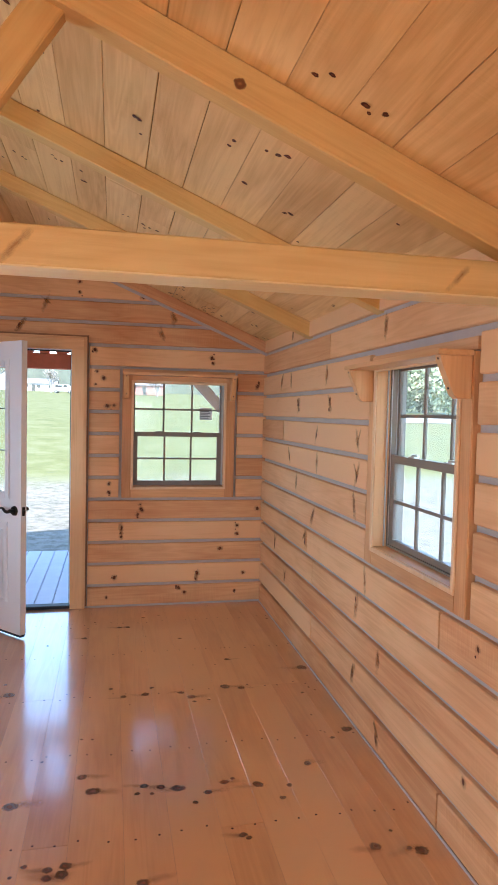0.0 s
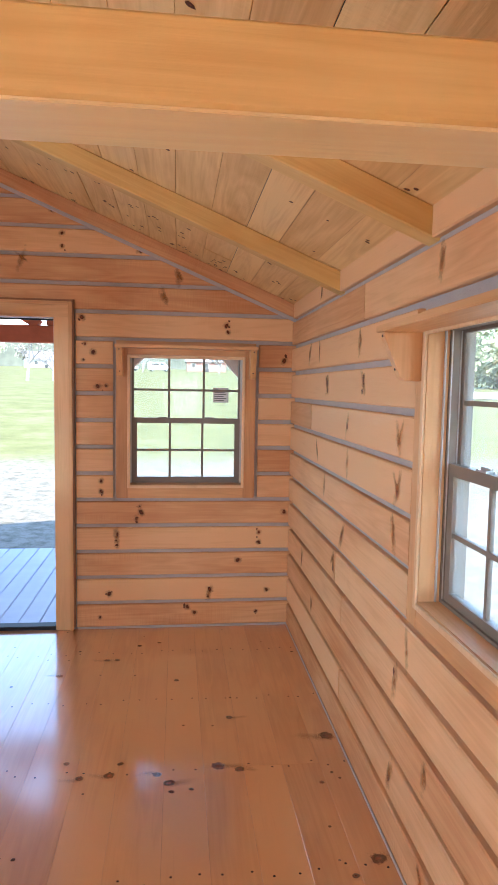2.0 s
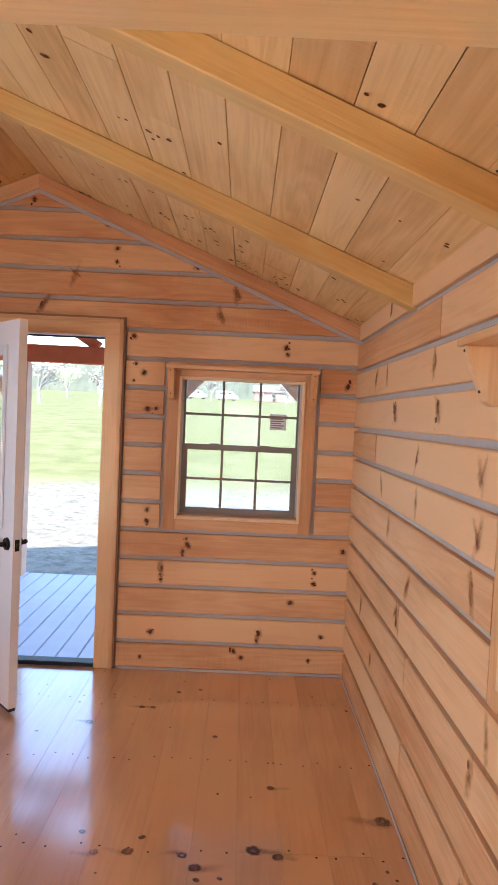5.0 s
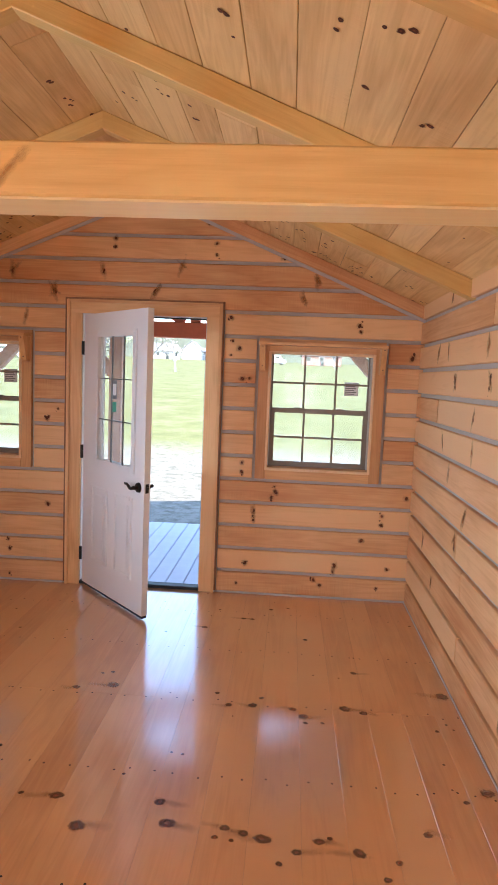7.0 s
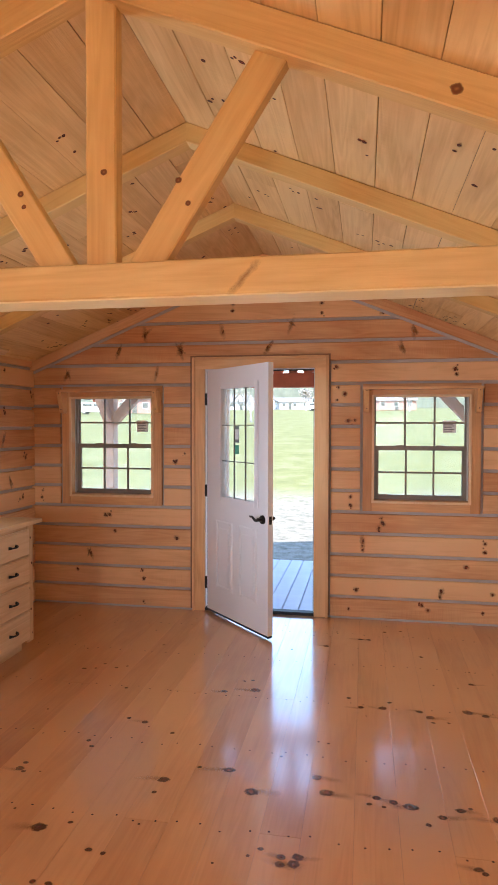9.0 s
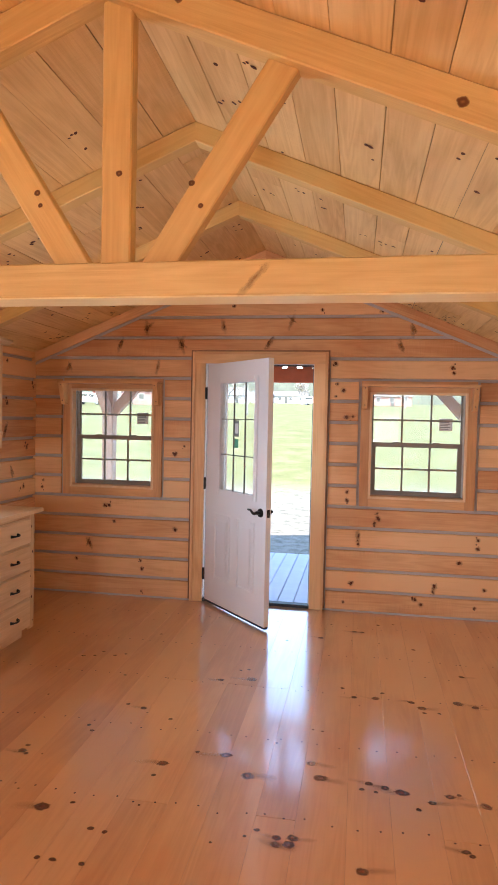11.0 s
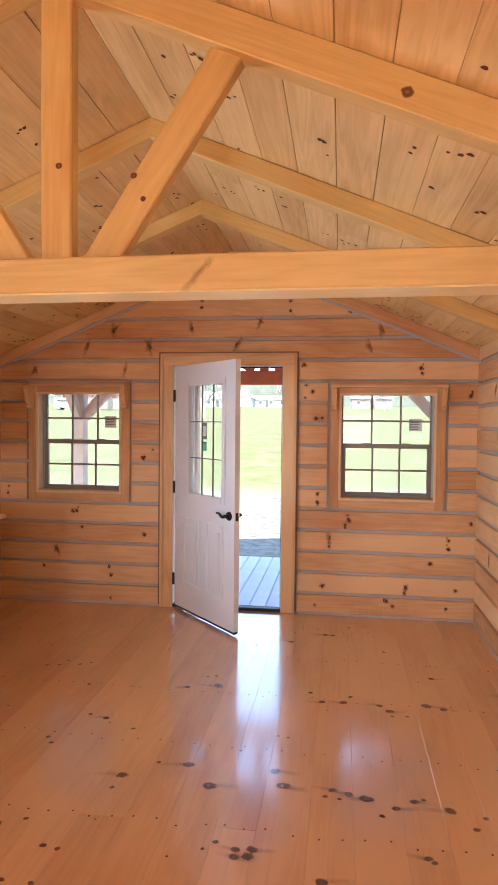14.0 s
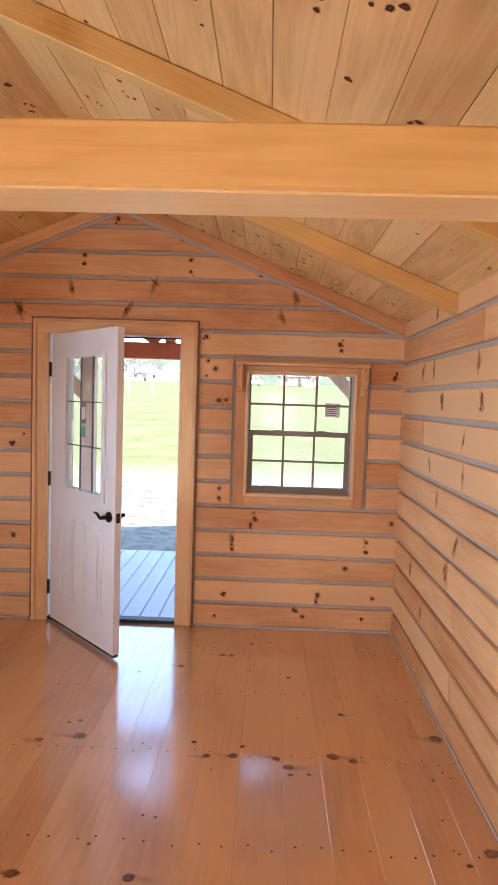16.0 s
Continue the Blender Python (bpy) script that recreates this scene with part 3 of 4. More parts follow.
def rafter_pair(y0, y1, depth, name, label, parent=None, groups="rafters", wood_of=TIMBER):
    """Two rafters that meet at the ridge; depth is upright."""
    for side in (-1, 1):
        wall_x = EAST if side > 0 else WEST
        run = abs(wall_x - RIDGE)
        b = bmesh.new()
        L, t = run / math.cos(SLOPE), depth * math.cos(SLOPE)
        c = 0.004
        k = t * math.tan(SLOPE)
        for_y = (y1 - y0) / 2
        add_prism(b, ((-L / 2, 0), (L / 2 + 0.06, 0), (L / 2 + 0.06, -t), (-L / 2 + k, -t)), -for_y, for_y, lambda u, v, q: (u, q, v))
        bmesh.ops.bevel(b, geom=[e for e in b.edges if abs((e.verts[0].co - e.verts[1].co).x) > 0.3], offset=c, segments=1, affect="EDGES")
        m = Matrix.Translation((RIDGE + side * run / 2, (y0 + y1) / 2, CEIL - PITCH * run / 2 - 0.003)) @ pose(0, 0, 0, 0, 0, 0 if side > 0 else 180) @ Matrix.Rotation(SLOPE, 4, "Y")
        ob = new(name, mesh_of(name, b, wood_of))
        if parent is not None:
            ob.parent = parent
        else:
            tagged(ob, label, "rafter", groups, "structure")
        ob.matrix_basis = m


RAFTER, RAF_T = 0.092, 0.085
for y in (-2.3, -1.2, -0.1, 0.95, 3.07, 4.17):
    rafter_pair(y, y + RAF_T, RAFTER, "rafter", "planed pine rafter under the board ceiling")
rafter_pair(NORTH - 0.030, NORTH - 0.0125, 0.088, "trim", "pine board along the gable slope above the log wall", wood_of=LOG)
rafter_pair(NORTH - 0.012, NORTH - 0.0045, 0.112, "trim", "grey caulk bead under the sloping gable board", wood_of=CHINKING)

TR0, TR1 = 1.97, 2.105
truss = thing("roof_truss", pose(0, 0, 0), "planed pine roof truss with tie beam, king post and two braces", "truss", kind="structure")
bm = bmesh.new()
add_bar(bm, EAST - WEST - 0.004, TR1 - TR0, 0.105, 0.005)
part("tie_beam", bm, TIMBER_LIT, truss, at=pose((EAST + WEST) / 2, (TR0 + TR1) / 2, 2.0135))
# added face: light bounced off the floor is put into its pale colour
SOFFIT_LIT = wood("lit_soffit_pine", (0.94, 0.77, 0.42), (0.86, 0.63, 0.30), "x", 0.4, grain=0.8, vary=0.1)
box_part("soffit_board", truss, SOFFIT_LIT, WEST + 0.006, EAST - 0.006, TR0 + 0.003, TR1 - 0.003, 1.9555, 1.9605, "thin added face under the tie beam, paled for light off the floor", bevel=0.0015)
rafter_pair(TR0 + 0.006, TR0 + 0.082, 0.118, "truss_rafter", "", truss)
bm = bmesh.new()
top = CEIL - 0.10
add_bar(bm, top - 2.066, 0.055, 0.098, 0.005)
POST_X = -0.716
part("king_post", bm, TIMBER, truss, at=pose(POST_X, TR0 + 0.064, (top + 2.066) / 2, 0, 90, 0))
for side in (-1, 1):
    a, b = Vector((POST_X + side * 0.142, 0, 2.067)), Vector((POST_X + side * 0.530, 0, 2.665))
    way = (b - a).normalized()
    bm = bmesh.new()
    L, hw = (b - a).length, 0.05
    k = hw * abs(way.x) / abs(way.z)
    add_prism(bm, ((-L / 2 - k, -hw), (L / 2 + 0.03, -hw), (L / 2 + 0.03, hw), (-L / 2 + k, hw)), -0.026, 0.026, lambda u, v, q: (u, q, v))
    bmesh.ops.bevel(bm, geom=[e for e in bm.edges if abs((e.verts[0].co - e.verts[1].co).x) > 0.3], offset=0.004, segments=1, affect="EDGES")
    ang = math.atan2(way.z, way.x)
    part("brace", bm, TIMBER, truss, at=Matrix.Translation(((a.x + b.x) / 2, TR0 + 0.066, (a.z + b.z) / 2)) @ Matrix.Rotation(-ang, 4, "Y") @ (Matrix.Rotation(math.pi, 4, "X") if side > 0 else Matrix.Identity(4)))


FRONT = ((0.32, 2.49, 0.034), (-0.47, 2.31, 0.020), (-0.44, 2.24, 0.018), (-0.705, 2.35, 0.020), (-0.51, 2.85, 0.030), (-0.98, 2.30, 0.020), (-0.97, 2.26, 0.016))
patches("knots", truss, [((x, TR0 + (0.0045 if i in (0, 4) else 0.0345), z), (1, 0, 0), (0, 0, 1), s * 0.8, s * 0.7, 0.4) for i, (x, z, s) in enumerate(FRONT)], KNOT_PALE)
patches("streaks", truss, [((-0.26, TR0 - 0.0012, 2.01), (1, 0, 0), (0, 0, 1), 0.016, 0.085, -0.75), ((1.0, TR0 - 0.0012, 2.01), (1, 0, 0), (0, 0, 1), 0.014, 0.075, -0.75)], GRAIN_EYE)

# ---- windows ----
def ring(bm, hx, z0, z1, w, y0, y1):
    add_box(bm, -hx, -hx + w, y0, y1, z0, z1)
    add_box(bm, hx - w, hx, y0, y1, z0, z1)
    add_box(bm, -hx + w, hx - w, y0, y1, z0, z0 + w)
    add_box(bm, -hx + w, hx - w, y0, y1, z1 - w, z1)


def sash(parent, name, hx, z0, z1, w, y0, y1):
    bm = bmesh.new()
    ring(bm, hx, z0, z1, w, y0, y1)
    s = part(name, bm, VINYL, parent, "clay-coloured vinyl sash")
    gx, gz0, gz1, ym = hx - w, z0 + w, z1 - w, (y0 + y1) / 2
    pane = box_part("pane", s, GLASS, -gx - 0.004, gx + 0.004, ym - 0.002, ym + 0.002, gz0 - 0.004, gz1 + 0.004, "clear window glass")
    pane.visible_shadow = False
    for i in (1, 2):
        x = -gx + 2 * gx * i / 3
        box_part("muntin", s, VINYL, x - 0.0075, x + 0.0075, ym - 0.007, ym + 0.007, gz0, gz1)
    zm = (gz0 + gz1) / 2
    box_part("muntin", s, VINYL, -gx, gx, ym - 0.0075, ym + 0.0075, zm - 0.0075, zm + 0.0075)
    return s


def make_window(name, m, label, detail=True, inset=0.0, drop=0.185, shelf=1.868, latch=VINYL):
    w = thing(name, m, label, "window", kind="structure")
    for x0, x1 in ((-WIN_OUT, -WIN_HALF), (WIN_HALF, WIN_OUT)):
        box_part("casing", w, CASING, x0, x1, -0.010, 0.03, SILL_OUT, shelf + 0.018, bevel=0.003)
        xi = -WIN_HALF if x0 < 0 else WIN_HALF
        s = 1 if x0 < 0 else -1
        box_part("jamb", w, TRIM, min(xi, xi + s * 0.006), max(xi, xi + s * 0.006), -0.006, 0.13 - inset, WIN_Z0 + 0.0178, WIN_Z1 - 0.0062, bevel=0.001)
    box_part("casing", w, CASING_X, -WIN_HALF, WIN_HALF, -0.010, 0.03, SILL_OUT, WIN_Z0, bevel=0.003)
    box_part("casing", w, CASING_X, -WIN_HALF, WIN_HALF, -0.010, 0.03, WIN_Z1 - 0.012, max(shelf + 0.018, WIN_Z1 + 0.006), bevel=0.003)
    box_part("jamb", w, TRIM_X, -WIN_HALF, WIN_HALF, -0.006, 0.13 - inset, WIN_Z1 - 0.006, WIN_Z1, bevel=0.001)
    bm = bmesh.new()
    ring(bm, WIN_HALF + 0.006, WIN_Z0 - 0.004, WIN_Z1 - 0.014, 0.020, -0.020, -0.0115)
    bmesh.ops.bevel(bm, geom=[e for e in bm.edges if e.is_manifold and max(v.co.y for v in e.verts) < -0.015], offset=0.003, segments=1, affect="EDGES")
    part("stop_moulding", bm, STOP, w, "thin pale stop moulding")
    box_part("window_sill", w, TRIM_X, -WIN_HALF, WIN_HALF, -0.008, 0.13 - inset, WIN_Z0 + 0.001, WIN_Z0 + 0.0175, bevel=0.003)
    if shelf < 1.85:
        box_part("filler", w, LOG, -WIN_OUT, WIN_OUT, 0.002, 0.03, shelf + 0.024, 1.888)
    else:
        box_part("filler", w, CASING_X, -WIN_OUT, WIN_OUT, 0.004, 0.03, HEAD_OUT - 0.028, HEAD_OUT + 0.004)
    bm = bmesh.new()
    ring(bm, WIN_HALF - 0.006, WIN_Z0 + 0.0185, WIN_Z1 - 0.006, 0.010, 0.115 - inset, 0.165 - max(inset - 0.03, 0))
    part("window_frame", bm, VINYL, w)
    for s in (-1, 1):
        for y in (0.098 - inset, 0.118 - inset, 0.146 - inset):
            xa = s * (WIN_HALF - 0.006)
            box_part("track", w, TRACK, min(xa, xa - s * 0.011), max(xa, xa - s * 0.011), y, y + 0.004, WIN_Z0 + 0.02, WIN_Z1 - 0.02)
    hx, z0, z1 = WIN_HALF - 0.015, WIN_Z0 + 0.021, WIN_Z1 - 0.013
    mid = 1.398
    up = sash(w, "upper_sash", hx, mid - 0.02, z1, 0.013, 0.155 - inset, 0.180 - inset)
    lo = sash(w, "lower_sash", hx, z0, mid + 0.018, 0.036, 0.125 - inset, 0.152 - inset)
    for x in (-0.16, 0.16):
        bm = bmesh.new()
        add_box(bm, x - 0.03, x + 0.03, 0.126 - inset, 0.152 - inset, mid + 0.018, mid + 0.024)
        if latch is STEEL:
            add_tube(bm, (x, 0.138 - inset, mid + 0.024), (x, 0.138 - inset, mid + 0.034), 0.012, 0.010)
            add_box(bm, x - 0.004, x + 0.05, 0.128 - inset, 0.136 - inset, mid + 0.027, mid + 0.034)
        part("latch", bm, latch, lo, "small sash latch")
    if not detail:
        return w
    # the stuck-on notice of the upper sash
    note = thing("window_notice", m @ pose(0.235, 0.1645 - inset, 1.573), "small grey printed notice stuck on the window glass", "sticker", "window notices")
    box_part("sheet", note, PAPER, -0.052, 0.052, -0.0006, 0.0, -0.050, 0.050)
    for i, (za, wd) in enumerate(((0.036, 0.30), (0.020, 0.8), (0.006, 0.9), (-0.008, 0.7), (-0.022, 0.9), (-0.036, 0.75))):
        box_part("print_line", note, INK, -0.045, -0.045 + 0.09 * wd, -0.0012, -0.0007, za - 0.0035, za + 0.0035)
    # the narrow shelf with two tapered brackets
    sh = thing("window_shelf", m @ pose(0, 0, shelf), "narrow pine shelf on two tapered brackets above a window", "shelf", "window shelves")
    box_part("board", sh, TRIM_X, -0.455, 0.455, -0.145, -0.0105, 0.0, 0.020, bevel=0.002)
    for x0 in (-0.447, 0.409):
        bm = bmesh.new()
        add_prism(bm, ((-0.0105, 0.0), (-0.135, 0.0), (-0.130, -0.02), (-0.078, 0.012 - drop), (-0.062, -drop), (-0.0105, -drop)), x0, x0 + 0.038, lambda u, v, q: (q, u, v))
        bmesh.ops.bevel(bm, geom=bm.edges[:], offset=0.002, segments=1, affect="EDGES")
        br = part("bracket", bm, TRIM, sh)
        for u, v in ((-0.131, -0.012), (-0.0885, 0.036 - drop)):
            bm = bmesh.new()
            add_tube(bm, (x0 + 0.019, u + 0.004, v), (x0 + 0.019, u - 0.003, v), 0.004, 0.004, 8)
            part("screw", bm, IRON, br)
    return w


make_window("window_1", pose(W1, NORTH, 0), "clay vinyl sash window with grilles in pine casing", True, 0.03)
make_window("window_2", pose(W2, NORTH, 0), "clay vinyl sash window with grilles in pine casing", True, 0.03)
make_window("window_3", pose(EAST, WE, -0.012, 0, 0, -90), "clay vinyl sash window with grilles in the side wall", True, 0.052, 0.150, 1.818, STEEL)
make_window("window_4", pose(WEST, WW, 0, 0, 0, 90), "clay vinyl sash window above the counter", False)
# the next three are unseen, added as openings for the area lamps
make_window("window_5", pose(WEST, WW2, 0, 0, 0, 90), "unseen sash window in the side wall, added to hold a lamp", False)
make_window("window_6", pose(W1, SOUTH, 0, 0, 0, 180), "unseen sash window in the gable wall, added to hold a lamp", False)
make_window("window_7", pose(W2, SOUTH, 0, 0, 0, 180), "unseen sash window in the gable wall, added to hold a lamp", False)

# ---- door ----
EDGEWOOD = wood("brown_edge_wood", (0.34, 0.15, 0.06), (0.20, 0.08, 0.03), "z", 0.6)
D0, D1, DZ = DOOR
frame_door = thing("door_frame", pose(0, NORTH, 0), "pine door casing with a thin outer moulding round an open doorway", "door frame", kind="structure")
for x0, x1 in ((DOOR_OUT[0], D0), (D1, DOOR_OUT[1])):
    box_part("casing", frame_door, TRIM, x0, x1, -0.018, 0.012, 0.001, DZ, bevel=0.003)
    xo = (x0 - 0.004, x0 + 0.020) if x0 < -1 else (x1 - 0.020, x1 + 0.004)
    box_part("moulding", frame_door, TRIM, xo[0], xo[1], -0.034, -0.019, 0.001, DOOR_OUT[2] + 0.004, bevel=0.004)
    xe = (x0 - 0.0165, x0 - 0.0045) if x0 < -1 else (x1 + 0.0045, x1 + 0.0165)
    box_part("outer_strip", frame_door, EDGEWOOD, xe[0], xe[1], -0.026, -0.006, 0.021, DOOR_OUT[2] + 0.0165)
    xi = (D0, D0 + 0.006) if x0 < -1 else (D1 - 0.006, D1)
    box_part("jamb", frame_door, WHITE, xi[0], xi[1], 0.013, THICK, 0.03, DZ)
    xs = (D0 + 0.006, D0 + 0.012) if x0 < -1 else (D1 - 0.013, D1 - 0.006)
    box_part("weather_strip", frame_door, RUBBER, xs[0], xs[1], 0.055, 0.07, 0.03, DZ)
box_part("casing", frame_door, TRIM_X, DOOR_OUT[0], DOOR_OUT[1], -0.018, 0.012, DZ, DOOR_OUT[2], bevel=0.003)
box_part("moulding", frame_door, TRIM_X, DOOR_OUT[0] + 0.020, DOOR_OUT[1] - 0.020, -0.034, -0.019, DOOR_OUT[2] - 0.020, DOOR_OUT[2] + 0.004, bevel=0.004)
box_part("outer_strip", frame_door, EDGEWOOD, DOOR_OUT[0] - 0.004, DOOR_OUT[1] + 0.004, -0.026, -0.006, DOOR_OUT[2] + 0.0045, DOOR_OUT[2] + 0.0165)
box_part("jamb", frame_door, WHITE, D0, D1, 0.013, THICK, DZ - 0.006, DZ)
box_part("weather_strip", frame_door, RUBBER, D0, D1, 0.055, 0.07, DZ - 0.016, DZ - 0.006)
box_part("threshold", frame_door, RUBBER, D0, D1, -0.006, 0.075, 0.001, 0.026, bevel=0.004)

SW, ST, SZ0, SZ1 = 0.897, 0.044, 0.032, 2.042
ANGLE = -46.5
door = thing("door_1", pose(D0 + 0.026, NORTH - 0.020, 0, 0, 0, ANGLE), "white panelled entrance door with nine-pane glass, standing half open", "door", kind="structure")
LX0, LX1, LZ0, LZ1 = 0.215, 0.745, 0.985, 1.890
bm = bmesh.new()
add_box(bm, 0, LX0, 0, ST, SZ0, SZ1)
add_box(bm, LX1, SW, 0, ST, SZ0, SZ1)
add_box(bm, LX0, LX1, 0, ST, SZ0, LZ0)
add_box(bm, LX0, LX1, 0, ST, LZ1, SZ1)
slab = part("slab", bm, WHITE, door)
for ya, yb in ((-0.011, -0.0005), (ST + 0.0005, ST + 0.011)):
    bm = bmesh.new()
    start = (LX0 + LX1) / 2
    hx = (LX1 - LX0) / 2 + 0.028
    ring(bm, hx, LZ0 - 0.028, LZ1 + 0.028, 0.045, ya, yb)
    bmesh.ops.translate(bm, verts=bm.verts[:], vec=(start, 0, 0))
    bmesh.ops.bevel(bm, geom=[e for e in bm.edges if abs(e.verts[0].co.y - e.verts[1].co.y) < 1e-5 and e.is_manifold], offset=0.004, segments=2, affect="EDGES")
    part("glass_frame", bm, WHITE, door)
lite = box_part("pane", door, GLASS, LX0, LX1, 0.018, 0.024, LZ0, LZ1, "clear door glass")
lite.visible_shadow = False
GRILLE = plain("grey_grille", (0.16, 0.15, 0.14), 0.4)
for i in (1, 2):
    x = LX0 + 0.017 + (LX1 - LX0 - 0.034) * i / 3
    box_part("muntin", door, GRILLE, x - 0.004, x + 0.004, 0.016, 0.028, LZ0, LZ1)
    z = LZ0 + 0.017 + (LZ1 - LZ0 - 0.034) * i / 3
    box_part("muntin", door, GRILLE, LX0, LX1, 0.015, 0.029, z - 0.004, z + 0.004)
for x0, x1 in ((0.150, 0.405), (0.500, 0.755)):
    bm = bmesh.new()
    ring(bm, (x1 - x0) / 2, 0.24, 0.80, 0.028, -0.011, -0.0005)
    bmesh.ops.translate(bm, verts=bm.verts[:], vec=((x0 + x1) / 2, 0, 0))
    bmesh.ops.bevel(bm, geom=[e for e in bm.edges if e.is_manifold and e.verts[0].co.y < -0.004 and e.verts[1].co.y < -0.004], offset=0.005, segments=2, affect="EDGES")
    part("panel_moulding", bm, WHITE, door)
    box_part("panel", door, WHITE, x0 + 0.055, x1 - 0.055, -0.009, -0.0005, 0.295, 0.745, bevel=0.005)
box_part("door_sweep", door, RUBBER, 0.004, SW - 0.004, 0.004, ST - 0.004, SZ0 - 0.018, SZ0 - 0.001)
for side, y in ((-1, -0.001), (1, ST + 0.001)):
    bm = bmesh.new()
    hx, hz = SW - 0.066, 0.885
    add_tube(bm, (hx, y, hz), (hx, y + side * 0.012, hz), 0.034, 0.031, 20)
    add_tube(bm, (hx, y + side * 0.012, hz), (hx, y + side * 0.042, hz), 0.013, 0.012, 14)
    pts = [(hx + 0.012 - 0.125 * i / 10, y + side * (0.046 + 0.004 * math.sin(i * 0.5)), hz + 0.006 - 0.011 * math.sin(i * 0.62) + (0.010 if i == 10 else 0)) for i in range(11)]
    for i, (p, q) in enumerate(zip(pts, pts[1:])):
        add_tube(bm, p, q, 0.0125 - 0.0006 * i, 0.0125 - 0.0006 * (i + 1), 10)
    part("lever_handle", bm, BRONZE, door, "dark bronze lever handle on a round rose")
box_part("latch_plate", door, BRONZE, SW - 0.0005, SW + 0.0015, 0.010, 0.034, 0.855, 0.915)
box_part("latch_bolt", door, BRONZE, SW + 0.0015, SW + 0.014, 0.016, 0.028, 0.876, 0.894)
for z in (0.25, 1.03, 1.80):
    bm = bmesh.new()
    add_tube(bm, (-0.008, -0.010, z - 0.05), (-0.008, -0.010, z + 0.05), 0.0105, 0.0105, 12)
    add_box(bm, -0.0025, -0.0005, 0.0, 0.030, z - 0.05, z + 0.05)
    for dz in (-0.017, 0.017):
        add_tube(bm, (-0.008, -0.010, z + dz - 0.001), (-0.008, -0.010, z + dz + 0.001), 0.0118, 0.0118, 12)
    part("hinge", bm, BRONZE, door)
tag = thing("door_sticker", door.matrix_basis @ pose(0.445, 0.0165, 1.50), "dark and green printed sticker on the door glass", "sticker")
box_part("sheet", tag, INK, -0.032, 0.032, -0.001, 0.0, -0.055, 0.075)
box_part("label", tag, PAPER, -0.024, 0.024, -0.0022, -0.0012, -0.030, 0.050)
box_part("green_label", tag, GREEN, -0.028, 0.028, -0.001, 0.0, -0.145, -0.075)

# ---- kitchen cabinets ----
def bow_handle(parent, y, z, x):
    bm = bmesh.new()
    for s in (-1, 1):
        add_tube(bm, (x, y + s * 0.042, z), (x + 0.020, y + s * 0.034, z), 0.011, 0.007, 10)
    for i in range(6):
        a, b = -1 + i / 3, -1 + (i + 1) / 3
        add_tube(bm, (x + 0.030 - 0.010 * a * a, y + 0.034 * a, z), (x + 0.030 - 0.010 * b * b, y + 0.034 * b, z), 0.006, 0.006, 8)
    part("handle", bm, IRON, parent, "small black iron bow handle")


def drawer_front(unit, y0, y1, z0, z1):
    bm = bmesh.new()
    x = -2.2
    add_box(bm, x + 0.0005, x + 0.020, y0, y1, z0, z1)
    bmesh.ops.bevel(bm, geom=[e for e in bm.edges if min(v.co.x for v in e.verts) > x + 0.015], offset=0.008, segments=2, affect="EDGES")
    d = part("drawer", bm, CABINET_Y, unit)
    bow_handle(d, (y0 + y1) / 2, (z0 + z1) / 2, x + 0.020)
    return d


def base_unit(y0, y1, label):
    u = thing("base_cabinet", pose(0, 0, 0), label, "cabinet", "kitchen base cabinets")
    box_part("body", u, CABINET, WEST + 0.004, -2.222, y0, y1, 0.09, 0.893)
    box_part("toe_kick", u, CABINET_Y, WEST + 0.004, -2.275, y0 + 0.002, y1 - 0.03, 0.001, 0.089)
    for a, b in ((y0, y0 + 0.038), (y1 - 0.085, y1)):
        box_part("stile", u, CABINET, -2.221, -2.2, a, b, 0.075, 0.893, bevel=0.002)
    for z0, z1 in ((0.095, 0.112), (0.298, 0.312), (0.492, 0.508), (0.678, 0.696), (0.862, 0.893)):
        box_part("rail", u, CABINET_Y, -2.221, -2.203, y0 + 0.038, y1 - 0.085, z0, z1)
    return u


unit = base_unit(3.695, 4.250, "natural pine base cabinet with four drawers and iron handles")
for z0, z1 in ((0.104, 0.302), (0.309, 0.496), (0.505, 0.684), (0.692, 0.868)):
    drawer_front(unit, 3.728, 4.172, z0, z1)
patches("knots", unit, [((-2.1985, y, z), (0, 1, 0), (0, 0, 1), r, r * 1.3, 0.3) for y, z, r in ((4.21, 0.80, 0.010), (4.225, 0.62, 0.012), (4.20, 0.45, 0.009), (4.215, 0.30, 0.012), (4.19, 0.17, 0.010), (4.23, 0.13, 0.008))], KNOT)
unit = base_unit(2.900, 3.693, "natural pine base cabinet with a drawer above a door")
drawer_front(unit, 2.933, 3.613, 0.692, 0.868)
bm = bmesh.new()
add_box(bm, -2.1995, -2.180, 2.933, 3.613, 0.104, 0.684)
bmesh.ops.bevel(bm, geom=[e for e in bm.edges if min(v.co.x for v in e.verts) > -2.185], offset=0.008, segments=2, affect="EDGES")
dd = part("cabinet_door", bm, CABINET, unit)
bow_handle(dd, 3.54, 0.56, -2.180)
# unseen units, added to keep the west window lamp off the floor
for y0, y1 in ((2.10, 2.898), (1.30, 2.098)):
    unit = base_unit(y0, y1, "natural pine base cabinet with a drawer above a door")
    drawer_front(unit, y0 + 0.033, y1 - 0.08, 0.692, 0.868)
    bm = bmesh.new()
    add_box(bm, -2.1995, -2.180, y0 + 0.033, y1 - 0.08, 0.104, 0.684)
    dd = part("cabinet_door", bm, CABINET, unit)
    bow_handle(dd, y1 - 0.15, 0.56, -2.180)
